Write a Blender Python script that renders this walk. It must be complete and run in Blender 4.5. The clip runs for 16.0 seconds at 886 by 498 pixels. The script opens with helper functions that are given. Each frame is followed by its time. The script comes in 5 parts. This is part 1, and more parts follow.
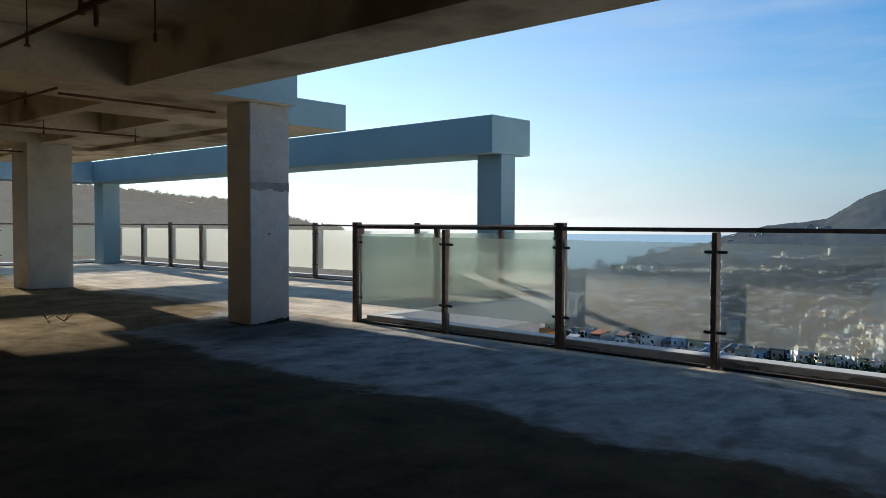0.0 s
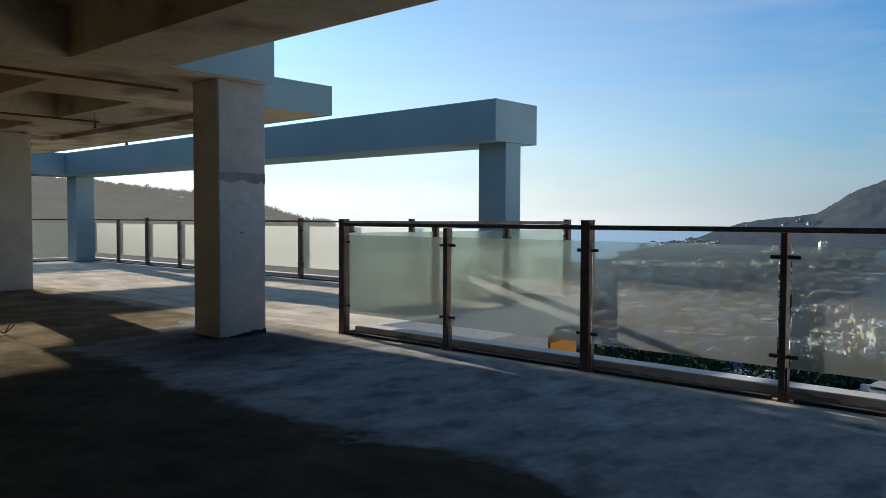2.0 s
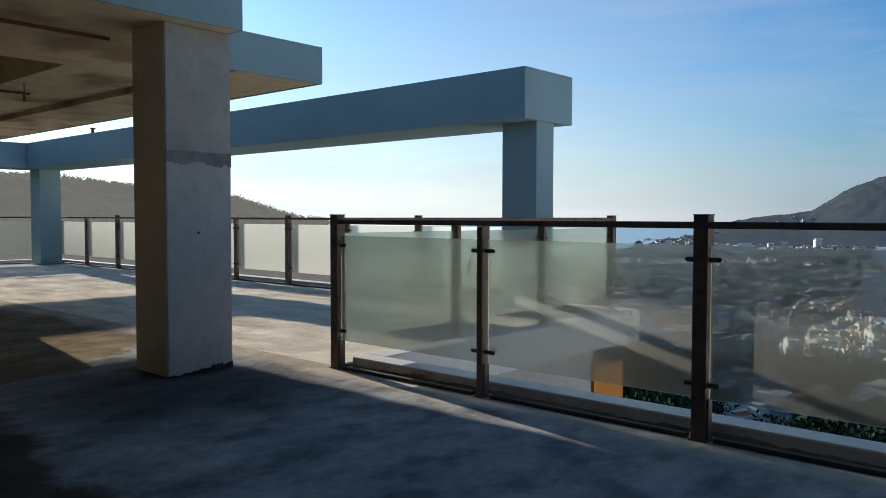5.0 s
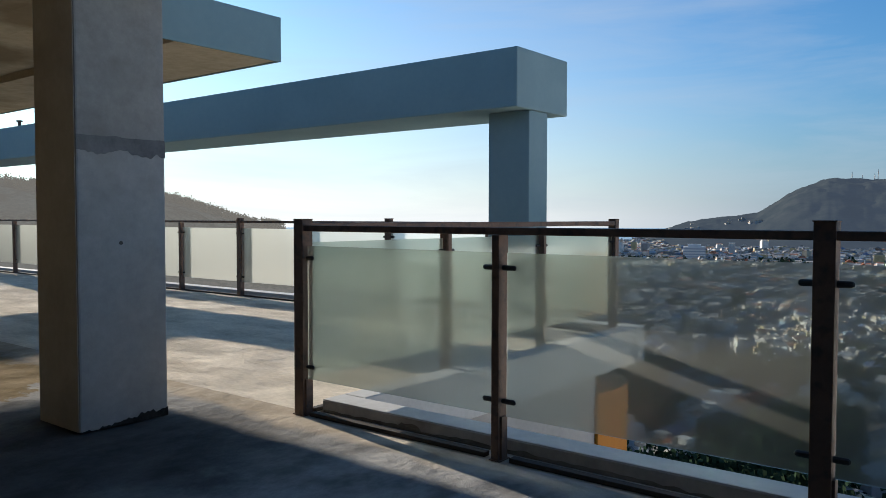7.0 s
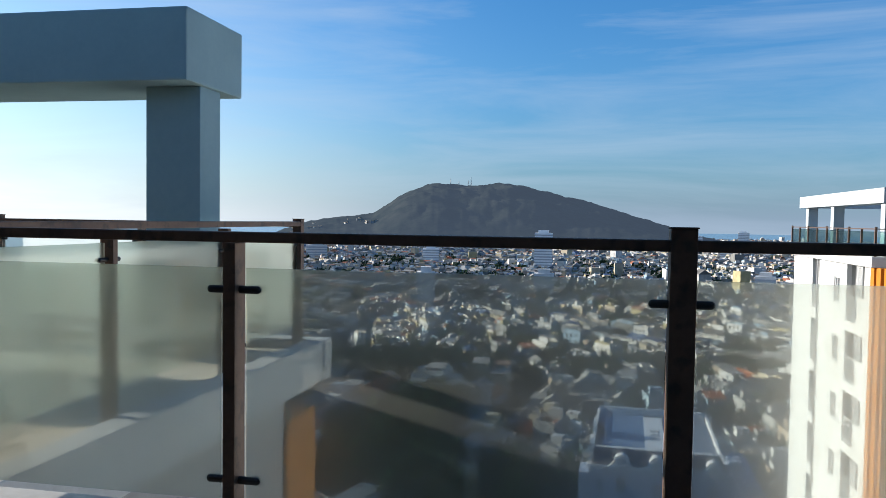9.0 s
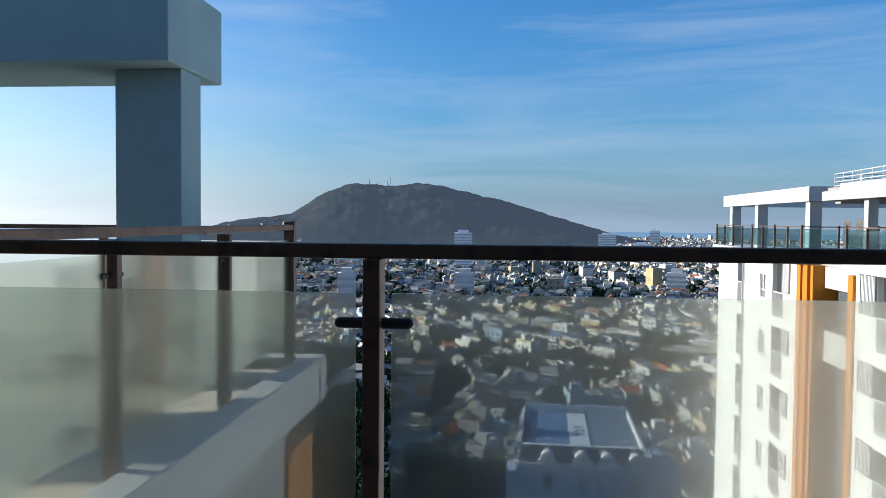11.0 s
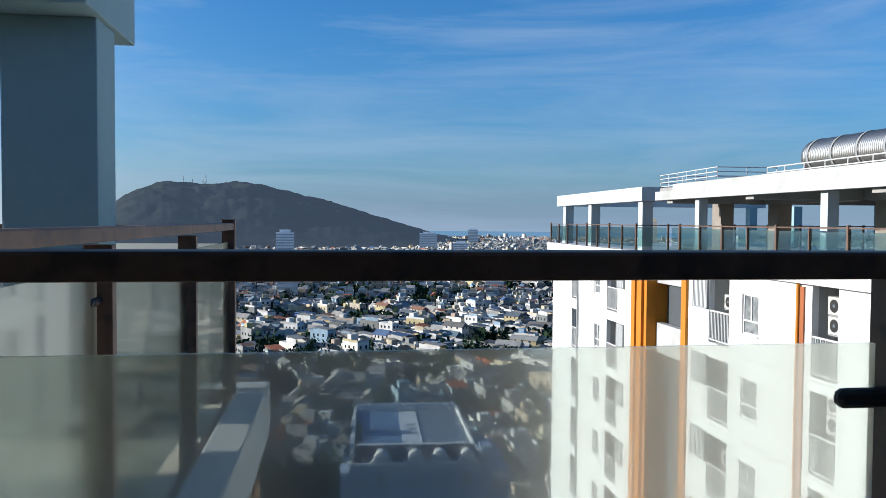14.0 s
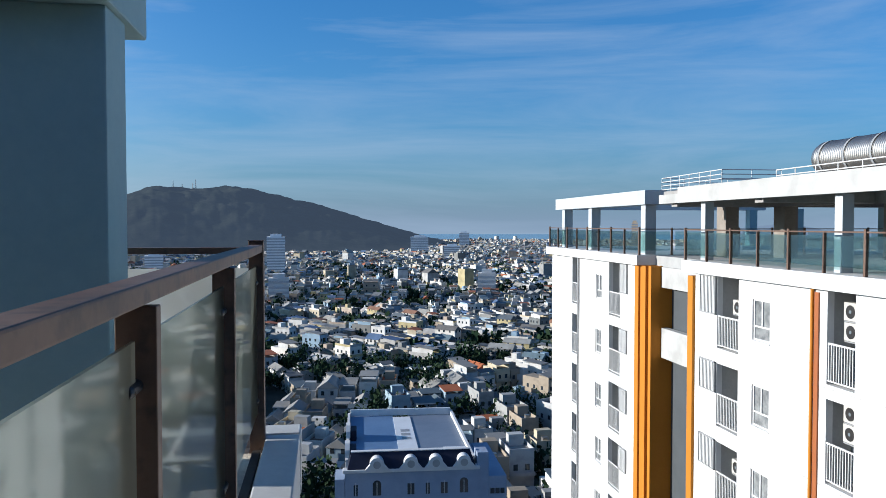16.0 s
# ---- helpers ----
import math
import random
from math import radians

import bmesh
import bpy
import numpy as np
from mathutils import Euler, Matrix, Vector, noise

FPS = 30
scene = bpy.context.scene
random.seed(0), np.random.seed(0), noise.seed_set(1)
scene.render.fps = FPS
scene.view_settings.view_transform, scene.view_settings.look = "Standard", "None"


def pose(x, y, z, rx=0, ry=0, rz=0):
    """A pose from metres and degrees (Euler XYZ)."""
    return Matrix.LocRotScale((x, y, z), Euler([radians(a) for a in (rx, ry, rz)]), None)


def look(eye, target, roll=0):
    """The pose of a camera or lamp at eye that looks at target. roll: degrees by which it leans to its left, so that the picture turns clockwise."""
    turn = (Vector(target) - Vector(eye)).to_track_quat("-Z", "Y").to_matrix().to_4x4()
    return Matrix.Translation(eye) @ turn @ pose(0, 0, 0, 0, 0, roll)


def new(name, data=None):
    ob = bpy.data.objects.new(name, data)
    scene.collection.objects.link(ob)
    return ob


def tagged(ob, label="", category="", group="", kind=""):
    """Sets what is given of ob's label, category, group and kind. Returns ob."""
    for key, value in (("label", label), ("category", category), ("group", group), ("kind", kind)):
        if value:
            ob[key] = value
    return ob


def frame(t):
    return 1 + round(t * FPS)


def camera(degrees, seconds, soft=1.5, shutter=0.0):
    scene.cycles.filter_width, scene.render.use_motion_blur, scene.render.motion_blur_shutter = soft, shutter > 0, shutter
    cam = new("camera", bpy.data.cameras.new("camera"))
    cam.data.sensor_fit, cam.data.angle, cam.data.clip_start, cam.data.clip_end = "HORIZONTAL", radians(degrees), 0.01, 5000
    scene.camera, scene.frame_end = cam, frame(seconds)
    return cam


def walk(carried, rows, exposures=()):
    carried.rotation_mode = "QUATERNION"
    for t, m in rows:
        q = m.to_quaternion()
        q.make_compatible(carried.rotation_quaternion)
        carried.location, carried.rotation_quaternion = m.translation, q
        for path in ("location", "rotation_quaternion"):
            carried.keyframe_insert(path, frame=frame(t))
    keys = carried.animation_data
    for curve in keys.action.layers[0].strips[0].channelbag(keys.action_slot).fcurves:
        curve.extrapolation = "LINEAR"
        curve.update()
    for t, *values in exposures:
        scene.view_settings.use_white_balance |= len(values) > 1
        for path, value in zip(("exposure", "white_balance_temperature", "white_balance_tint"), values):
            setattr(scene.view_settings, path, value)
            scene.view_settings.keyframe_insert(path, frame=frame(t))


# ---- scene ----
cam = camera(59.4, 16.0, soft=0.85)
PATH = [
    (0, (8.602, -7.531, 1.439), (7.252, -6.057, 1.374), 0.2),
    (0.5, (8.357, -7.363, 1.462), (7.013, -5.884, 1.393), 0.2),
    (1, (8.038, -7.03, 1.465), (6.699, -5.545, 1.393), 0.1),
    (1.5, (7.763, -6.77, 1.438), (6.427, -5.283, 1.366), 0.2),
    (2, (7.504, -6.491, 1.469), (6.17, -5.003, 1.39), 0.2),
    (2.5, (7.236, -6.221, 1.452), (5.908, -4.728, 1.373), 0.2),
    (3, (6.904, -5.972, 1.441), (5.577, -4.478, 1.361), 0.3),
    (3.5, (6.562, -5.682, 1.414), (5.24, -4.183, 1.336), 0.3),
    (4, (6.258, -5.37, 1.428), (4.933, -3.875, 1.344), 0.1),
    (6.5, (4.629, -4.128, 1.451), (3.315, -2.623, 1.37), 0.2),
    (7, (4.371, -3.879, 1.464), (3.135, -2.308, 1.384), 0.1),
    (7.5, (4.114, -3.593, 1.462), (3.112, -1.864, 1.38), 0.1),
    (8, (3.788, -3.44, 1.479), (3.115, -1.558, 1.398), 0.6),
    (8.5, (3.494, -3.236, 1.487), (3.025, -1.294, 1.402), 0.2),
    (8.7, (3.389, -3.149, 1.471), (2.964, -1.197, 1.393), 0.5),
    (10.8, (2.255, -2.369, 1.472), (2.037, -0.382, 1.398), 0.5),
    (11, (2.169, -2.326, 1.479), (1.994, -0.335, 1.406), 0.5),
    (11.5, (1.961, -2.154, 1.463), (1.848, -0.158, 1.391), 0.5),
    (12, (1.704, -1.998, 1.449), (1.623, 0.0, 1.378), 0.5),
    (12.5, (1.488, -1.868, 1.464), (1.595, 0.128, 1.392), 0.4),
    (13, (1.314, -1.624, 1.459), (1.536, 0.363, 1.39), 0.3),
    (13.5, (1.055, -1.385, 1.445), (1.307, 0.598, 1.377), 0.3),
    (14, (0.817, -1.163, 1.452), (1.097, 0.816, 1.381), 0.4),
    (14.5, (0.678, -0.985, 1.491), (0.974, 0.992, 1.423), 0.4),
    (15, (0.497, -0.800, 1.518), (0.801, 1.176, 1.451), 0.2),
    (15.5, (0.421, -0.548, 1.537), (0.724, 1.428, 1.472), -0.0),
    (16, (0.458, -0.297, 1.563), (0.761, 1.679, 1.5), -0.0),
]
walk(cam, [(t, look(eye, target, roll)) for t, eye, target, roll in PATH], exposures=[(0, 1.08, 6500, 11), (3, 0.86, 6480, 11), (7, 0.92, 6500, 12), (8, 1.03, 6400, 11), (9, 1.06, 6280, 11), (12.5, 0.97, 6060, 11), (14, 0.86, 5930, 10), (16, 0.81, 5850, 10)])

# ---------------- world, sun ----------------
SUN_AZ, SUN_EL = 81.0, 13.7     # degrees from +y towards -x, and above the horizon
sun_way = Vector((-math.sin(radians(SUN_AZ)) * math.cos(radians(SUN_EL)),
                  math.cos(radians(SUN_AZ)) * math.cos(radians(SUN_EL)), math.sin(radians(SUN_EL))))
world = bpy.data.worlds.new("sky")
scene.world = world
world.use_nodes = True
wn, wl = world.node_tree.nodes, world.node_tree.links
wn.clear()
w_out = wn.new("ShaderNodeOutputWorld")
w_bg = wn.new("ShaderNodeBackground")
w_bg.inputs["Strength"].default_value = 0.053
sky = wn.new("ShaderNodeTexSky")
sky.sky_type = 'NISHITA'
sky.sun_disc = False
sky.sun_elevation = radians(SUN_EL)
sky.sun_rotation = radians(-SUN_AZ)
sky.air_density, sky.dust_density, sky.ozone_density = 1.0, 1.2, 2.5
sky.altitude = 60
w_tint = wn.new("ShaderNodeMixRGB")
w_tint.blend_type = 'MULTIPLY'
w_tint.inputs["Fac"].default_value = 1.0
w_tint.inputs["Color2"].default_value = (0.44, 1.17, 1.76, 1)
wl.new(sky.outputs["Color"], w_tint.inputs["Color1"])
w_tc = wn.new("ShaderNodeTexCoord")


def w_math(op, a, b=None, c=None):
    k = wn.new("ShaderNodeMath")
    k.operation = op
    for i, v in enumerate((a, b, c)):
        if v is None:
            continue
        if isinstance(v, (int, float)):
            k.inputs[i].default_value = v
        else:
            wl.new(v, k.inputs[i])
    return k.outputs[0]


# pale sea haze that thickens towards the horizon and glows towards the sun
w_sep = wn.new("ShaderNodeSeparateXYZ")
wl.new(w_tc.outputs["Generated"], w_sep.inputs[0])
w_up = w_math('MAXIMUM', w_sep.outputs["Z"], 0.0)
w_dot = wn.new("ShaderNodeVectorMath")
w_dot.operation = 'DOT_PRODUCT'
w_dot.inputs[1].default_value = sun_way
wl.new(w_tc.outputs["Generated"], w_dot.inputs[0])
w_near = wn.new("ShaderNodeMapRange")
w_near.interpolation_type = 'SMOOTHSTEP'
w_near.inputs["From Min"].default_value, w_near.inputs["From Max"].default_value = 0.22, 0.92
wl.new(w_dot.outputs["Value"], w_near.inputs["Value"])
w_haze_col = wn.new("ShaderNodeMixRGB")
w_haze_col.inputs["Color1"].default_value = (2.9, 3.85, 4.9, 1)
w_haze_col.inputs["Color2"].default_value = (12.2, 12.4, 12.0, 1)
wl.new(w_near.outputs["Result"], w_haze_col.inputs["Fac"])
w_depth = w_math('MULTIPLY_ADD', w_near.outputs["Result"], 0.07, 0.10)
w_fall = w_math('POWER', 2.718, w_math('MULTIPLY', w_math('DIVIDE', w_up, w_depth), -1.0))
w_haze = wn.new("ShaderNodeMixRGB")
wl.new(w_math('MULTIPLY', w_fall, 0.92), w_haze.inputs["Fac"])
wl.new(w_tint.outputs["Color"], w_haze.inputs["Color1"])
wl.new(w_haze_col.outputs["Color"], w_haze.inputs["Color2"])
# thin streaks of cirrus
w_map = wn.new("ShaderNodeMapping")
w_map.inputs["Rotation"].default_value = (0.0, radians(6), radians(12))
w_map.inputs["Scale"].default_value = (1.1, 1.1, 9.0)
w_noise = wn.new("ShaderNodeTexNoise")
w_noise.inputs["Scale"].default_value = 1.9
w_noise.inputs["Detail"].default_value = 8
w_noise.inputs["Roughness"].default_value = 0.6
w_noise.inputs["Distortion"].default_value = 0.5
w_ramp = wn.new("ShaderNodeValToRGB")
w_ramp.color_ramp.elements[0].position, w_ramp.color_ramp.elements[0].color = 0.43, (0, 0, 0, 1)
w_ramp.color_ramp.elements[1].position, w_ramp.color_ramp.elements[1].color = 0.85, (0.55, 0.55, 0.55, 1)
w_mix = wn.new("ShaderNodeMixRGB")
w_mix.inputs["Color2"].default_value = (5.0, 6.0, 7.2, 1)
wl.new(w_tc.outputs["Generated"], w_map.inputs["Vector"])
wl.new(w_map.outputs["Vector"], w_noise.inputs["Vector"])
wl.new(w_noise.outputs["Fac"], w_ramp.inputs["Fac"])
wl.new(w_ramp.outputs["Color"], w_mix.inputs["Fac"])
wl.new(w_haze.outputs["Color"], w_mix.inputs["Color1"])
wl.new(w_mix.outputs["Color"], w_bg.inputs["Color"])
wl.new(w_bg.outputs["Background"], w_out.inputs["Surface"])

sun_data = bpy.data.lights.new("sun", 'SUN')
sun_data.energy, sun_data.angle, sun_data.color = 5.0, radians(0.5), (1.0, 0.91, 0.78)
sun = new("sun", sun_data)
sun.matrix_world = look(sun_way * 50, (0, 0, 0))


# ---------------- materials ----------------
def shader(name):
    m = bpy.data.materials.new(name)
    m.use_nodes = True
    return m, m.node_tree.nodes, m.node_tree.links, m.node_tree.nodes["Principled BSDF"]


def surface(name, dark, light, rough=0.8, coarse=0.6, fine=14.0, bump=0.15, metal=0.0, low=0.35, high=0.68,
            per_object=0.0, per_island=0.0, stretch=(1, 1, 1), stain=None, stain_scale=0.5, stain_amount=0.5, deep=0.02):
    """A two-scale mottled surface in object space: coarse stains over a fine grain with relief."""
    m, n, l, p = shader(name)
    tc, mp = n.new("ShaderNodeTexCoord"), n.new("ShaderNodeMapping")
    mp.inputs["Scale"].default_value = stretch
    l.new(tc.outputs["Object"], mp.inputs["Vector"])
    a, b = n.new("ShaderNodeTexNoise"), n.new("ShaderNodeTexNoise")
    a.inputs["Scale"].default_value, a.inputs["Detail"].default_value = coarse, 6
    a.inputs["Roughness"].default_value = 0.62
    b.inputs["Scale"].default_value, b.inputs["Detail"].default_value = fine, 8
    b.inputs["Roughness"].default_value = 0.7
    l.new(mp.outputs["Vector"], a.inputs["Vector"])
    l.new(mp.outputs["Vector"], b.inputs["Vector"])
    mix = n.new("ShaderNodeMath")
    mix.operation = 'MULTIPLY_ADD'
    mix.inputs[1].default_value = 0.35
    l.new(b.outputs["Fac"], mix.inputs[0])
    sc = n.new("ShaderNodeMath")
    sc.operation = 'MULTIPLY'
    sc.inputs[1].default_value = 0.65
    l.new(a.outputs["Fac"], sc.inputs[0])
    l.new(sc.outputs[0], mix.inputs[2])
    ramp = n.new("ShaderNodeValToRGB")
    ramp.color_ramp.elements[0].position, ramp.color_ramp.elements[0].color = low, (*dark, 1)
    ramp.color_ramp.elements[1].position, ramp.color_ramp.elements[1].color = high, (*light, 1)
    l.new(mix.outputs[0], ramp.inputs["Fac"])
    col = ramp.outputs["Color"]
    if stain:
        s = n.new("ShaderNodeTexNoise")
        s.inputs["Scale"].default_value, s.inputs["Detail"].default_value = stain_scale, 5
        l.new(mp.outputs["Vector"], s.inputs["Vector"])
        sr = n.new("ShaderNodeValToRGB")
        sr.color_ramp.elements[0].position, sr.color_ramp.elements[0].color = 0.52, (0, 0, 0, 1)
        sr.color_ramp.elements[1].position, sr.color_ramp.elements[1].color = 0.66, (stain_amount,) * 3 + (1,)
        l.new(s.outputs["Fac"], sr.inputs["Fac"])
        mx = n.new("ShaderNodeMixRGB")
        mx.inputs["Color2"].default_value = (*stain, 1)
        l.new(sr.outputs["Color"], mx.inputs["Fac"])
        l.new(col, mx.inputs["Color1"])
        col = mx.outputs["Color"]
    if per_object or per_island:
        src = n.new("ShaderNodeObjectInfo" if per_object else "ShaderNodeNewGeometry")
        hs = n.new("ShaderNodeHueSaturation")
        mr = n.new("ShaderNodeMapRange")
        mr.inputs["To Min"].default_value, mr.inputs["To Max"].default_value = 1 - (per_object or per_island), 1 + (per_object or per_island)
        l.new(src.outputs["Random" if per_object else "Random Per Island"], mr.inputs["Value"])
        l.new(mr.outputs["Result"], hs.inputs["Value"])
        l.new(col, hs.inputs["Color"])
        col = hs.outputs["Color"]
    l.new(col, p.inputs["Base Color"])
    p.inputs["Roughness"].default_value, p.inputs["Metallic"].default_value = rough, metal
    p.inputs["Specular IOR Level"].default_value = 0.0 if rough > 0.88 else 0.2 if rough > 0.6 else 0.5
    if bump:
        bp = n.new("ShaderNodeBump")
        bp.inputs["Strength"].default_value, bp.inputs["Distance"].default_value = bump, deep
        l.new(mix.outputs[0], bp.inputs["Height"])
        l.new(bp.outputs["Normal"], p.inputs["Normal"])
    return m


def palette(name, colours, rough=0.8, scale=0.4):
    """One colour out of a palette for each loose piece of a mesh, with a little grime."""
    m, n, l, p = shader(name)
    g = n.new("ShaderNodeNewGeometry")
    ramp = n.new("ShaderNodeValToRGB")
    ramp.color_ramp.interpolation = 'CONSTANT'
    for k, c in enumerate(colours):
        e = ramp.color_ramp.elements[k] if k < 2 else ramp.color_ramp.elements.new(k / len(colours))
        e.position, e.color = k / len(colours), (*c, 1)
    l.new(g.outputs["Random Per Island"], ramp.inputs["Fac"])
    tc, a = n.new("ShaderNodeTexCoord"), n.new("ShaderNodeTexNoise")
    a.inputs["Scale"].default_value, a.inputs["Detail"].default_value = scale, 6
    l.new(tc.outputs["Object"], a.inputs["Vector"])
    mx = n.new("ShaderNodeMixRGB")
    mx.blend_type = 'MULTIPLY'
    mx.inputs["Fac"].default_value = 0.55
    r2 = n.new("ShaderNodeValToRGB")
    r2.color_ramp.elements[0].position, r2.color_ramp.elements[0].color = 0.3, (0.45, 0.44, 0.42, 1)
    r2.color_ramp.elements[1].position = 0.62
    l.new(a.outputs["Fac"], r2.inputs["Fac"])
    l.new(ramp.outputs["Color"], mx.inputs["Color1"])
    l.new(r2.outputs["Color"], mx.inputs["Color2"])
    l.new(mx.outputs["Color"], p.inputs["Base Color"])
    p.inputs["Roughness"].default_value = rough
    p.inputs["Specular IOR Level"].default_value = 0.2
    return m


def pane(name, tint, dust, clear, veil, rough):
    """Dusty, slightly frosted safety glass: part clear, part blurred, part dust that scatters the light."""
    m, n, l, p = shader(name)
    n.remove(p)
    out = n["Material Output"]
    tr, rf = n.new("ShaderNodeBsdfTransparent"), n.new("ShaderNodeBsdfRefraction")
    tl, df, gl = n.new("ShaderNodeBsdfTranslucent"), n.new("ShaderNodeBsdfDiffuse"), n.new("ShaderNodeBsdfGlossy")
    tr.inputs["Color"].default_value = (*tint, 1)
    rf.inputs["Color"].default_value, rf.inputs["Roughness"].default_value, rf.inputs["IOR"].default_value = (*tint, 1), rough, 1.012
    tl.inputs["Color"].default_value = df.inputs["Color"].default_value = (*dust, 1)
    gl.inputs["Roughness"].default_value = 0.04
    a, b, c, d, e = (n.new("ShaderNodeMixShader") for _ in range(5))
    a.inputs["Fac"].default_value = 1 - clear
    l.new(tr.outputs[0], a.inputs[1])
    l.new(rf.outputs[0], a.inputs[2])
    # dust: mostly passes light on, in a wide forward lobe and all round
    fw = n.new("ShaderNodeBsdfRefraction")
    fw.inputs["Color"].default_value, fw.inputs["Roughness"].default_value, fw.inputs["IOR"].default_value = (*dust, 1), 0.71, 1.12
    e.inputs["Fac"].default_value = 0.12
    l.new(tl.outputs[0], e.inputs[1])
    l.new(df.outputs[0], e.inputs[2])
    b.inputs["Fac"].default_value = 0.05
    l.new(fw.outputs[0], b.inputs[1])
    l.new(e.outputs[0], b.inputs[2])
    tc, ns, mr = n.new("ShaderNodeTexCoord"), n.new("ShaderNodeTexNoise"), n.new("ShaderNodeMapRange")
    ns.inputs["Scale"].default_value, ns.inputs["Detail"].default_value = 1.3, 3
    l.new(tc.outputs["Object"], ns.inputs["Vector"])
    l.new(ns.outputs["Fac"], mr.inputs["Value"])
    mr.inputs["From Min"].default_value, mr.inputs["From Max"].default_value = 0.3, 0.7
    mr.inputs["To Min"].default_value, mr.inputs["To Max"].default_value = veil * 0.92, veil * 1.08
    l.new(mr.outputs["Result"], c.inputs["Fac"])
    l.new(a.outputs[0], c.inputs[1])
    l.new(b.outputs[0], c.inputs[2])
    fr = n.new("ShaderNodeFresnel")
    fr.inputs["IOR"].default_value = 1.5
    dull = n.new("ShaderNodeMath")
    dull.operation = 'MULTIPLY'
    dull.inputs[1].default_value = 0.45
    l.new(fr.outputs[0], dull.inputs[0])
    l.new(dull.outputs[0], d.inputs["Fac"])
    l.new(c.outputs[0], d.inputs[1])
    l.new(gl.outputs[0], d.inputs[2])
    l.new(d.outputs[0], out.inputs["Surface"])
    return m


CONCRETE_FLOOR = surface("rough_concrete_floor", (0.185, 0.19, 0.19), (0.43, 0.425, 0.40), 0.92, 1.9, 11.0, 1.0, low=0.36, high=0.66, stretch=(1.25, 0.8, 1),
                         stain=(0.11, 0.106, 0.098), stain_scale=2.4, stain_amount=0.6, deep=0.035)


def paint_floor_zones(m):
    """The older inner pour is brown with trodden earth up to a ragged joint, its colour deepened for the shade under
    the roof; the outer strip is bare cement.
    """
    n, l = m.node_tree.nodes, m.node_tree.links
    p = n["Principled BSDF"]
    old = p.inputs["Base Color"].links[0].from_socket
    tc, sep, ns = n.new("ShaderNodeTexCoord"), n.new("ShaderNodeSeparateXYZ"), n.new("ShaderNodeTexNoise")
    l.new(tc.outputs["Object"], sep.inputs[0])
    ns.inputs["Scale"].default_value, ns.inputs["Detail"].default_value, ns.inputs["Roughness"].default_value = 0.9, 9, 0.65
    l.new(tc.outputs["Object"], ns.inputs["Vector"])
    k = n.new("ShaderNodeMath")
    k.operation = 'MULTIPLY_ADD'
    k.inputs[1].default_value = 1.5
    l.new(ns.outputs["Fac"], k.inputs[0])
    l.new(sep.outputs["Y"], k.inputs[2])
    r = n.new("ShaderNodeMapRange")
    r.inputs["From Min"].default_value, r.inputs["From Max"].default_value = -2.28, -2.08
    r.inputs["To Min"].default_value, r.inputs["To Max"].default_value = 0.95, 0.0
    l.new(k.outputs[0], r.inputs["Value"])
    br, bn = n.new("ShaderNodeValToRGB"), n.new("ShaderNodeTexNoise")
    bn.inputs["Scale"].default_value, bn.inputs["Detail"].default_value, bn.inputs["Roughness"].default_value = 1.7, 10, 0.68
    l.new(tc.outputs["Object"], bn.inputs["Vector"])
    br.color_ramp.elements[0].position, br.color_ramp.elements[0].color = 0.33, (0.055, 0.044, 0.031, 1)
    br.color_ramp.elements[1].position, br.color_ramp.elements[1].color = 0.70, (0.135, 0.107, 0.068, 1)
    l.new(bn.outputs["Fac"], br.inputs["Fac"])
    # west of the first column the trodden earth runs out to the terrace; its sunlight is painted as a paler brown
    kx = n.new("ShaderNodeMath")
    kx.operation = 'MULTIPLY_ADD'
    kx.inputs[1].default_value = 3.0
    l.new(ns.outputs["Fac"], kx.inputs[0])
    l.new(sep.outputs["X"], kx.inputs[2])
    west = n.new("ShaderNodeMapRange")
    west.inputs["From Min"].default_value, west.inputs["From Max"].default_value = -1.1, 0.2
    west.inputs["To Min"].default_value, west.inputs["To Max"].default_value = -2.6, 0.0
    l.new(kx.outputs[0], west.inputs["Value"])
    k2 = n.new("ShaderNodeMath")
    l.new(k.outputs[0], k2.inputs[0])
    l.new(west.outputs["Result"], k2.inputs[1])
    l.new(k2.outputs[0], r.inputs["Value"])
    lit_mix, dr = n.new("ShaderNodeMixRGB"), n.new("ShaderNodeMapRange")
    dr.inputs["From Min"].default_value, dr.inputs["From Max"].default_value = -1.2, 1.0
    dr.inputs["To Min"].default_value, dr.inputs["To Max"].default_value = 1.0, 0.0
    l.new(kx.outputs[0], dr.inputs["Value"])
    l.new(dr.outputs["Result"], lit_mix.inputs["Fac"])
    l.new(br.outputs["Color"], lit_mix.inputs["Color1"])
    br2 = n.new("ShaderNodeValToRGB")
    br2.color_ramp.elements[0].position, br2.color_ramp.elements[0].color = 0.36, (0.14, 0.11, 0.065, 1)
    br2.color_ramp.elements[1].position, br2.color_ramp.elements[1].color = 0.66, (0.31, 0.25, 0.165, 1)
    l.new(bn.outputs["Fac"], br2.inputs["Fac"])
    l.new(br2.outputs["Color"], lit_mix.inputs["Color2"])
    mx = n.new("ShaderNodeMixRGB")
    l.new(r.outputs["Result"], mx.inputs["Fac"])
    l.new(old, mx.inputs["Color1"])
    l.new(lit_mix.outputs["Color"], mx.inputs["Color2"])
    # a dark damp patch with a ragged rim round the foot of the first column, widened to paint the shade there too
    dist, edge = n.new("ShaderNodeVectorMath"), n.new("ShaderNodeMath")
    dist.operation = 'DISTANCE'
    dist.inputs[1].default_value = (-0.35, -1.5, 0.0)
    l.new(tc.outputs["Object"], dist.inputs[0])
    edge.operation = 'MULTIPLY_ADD'
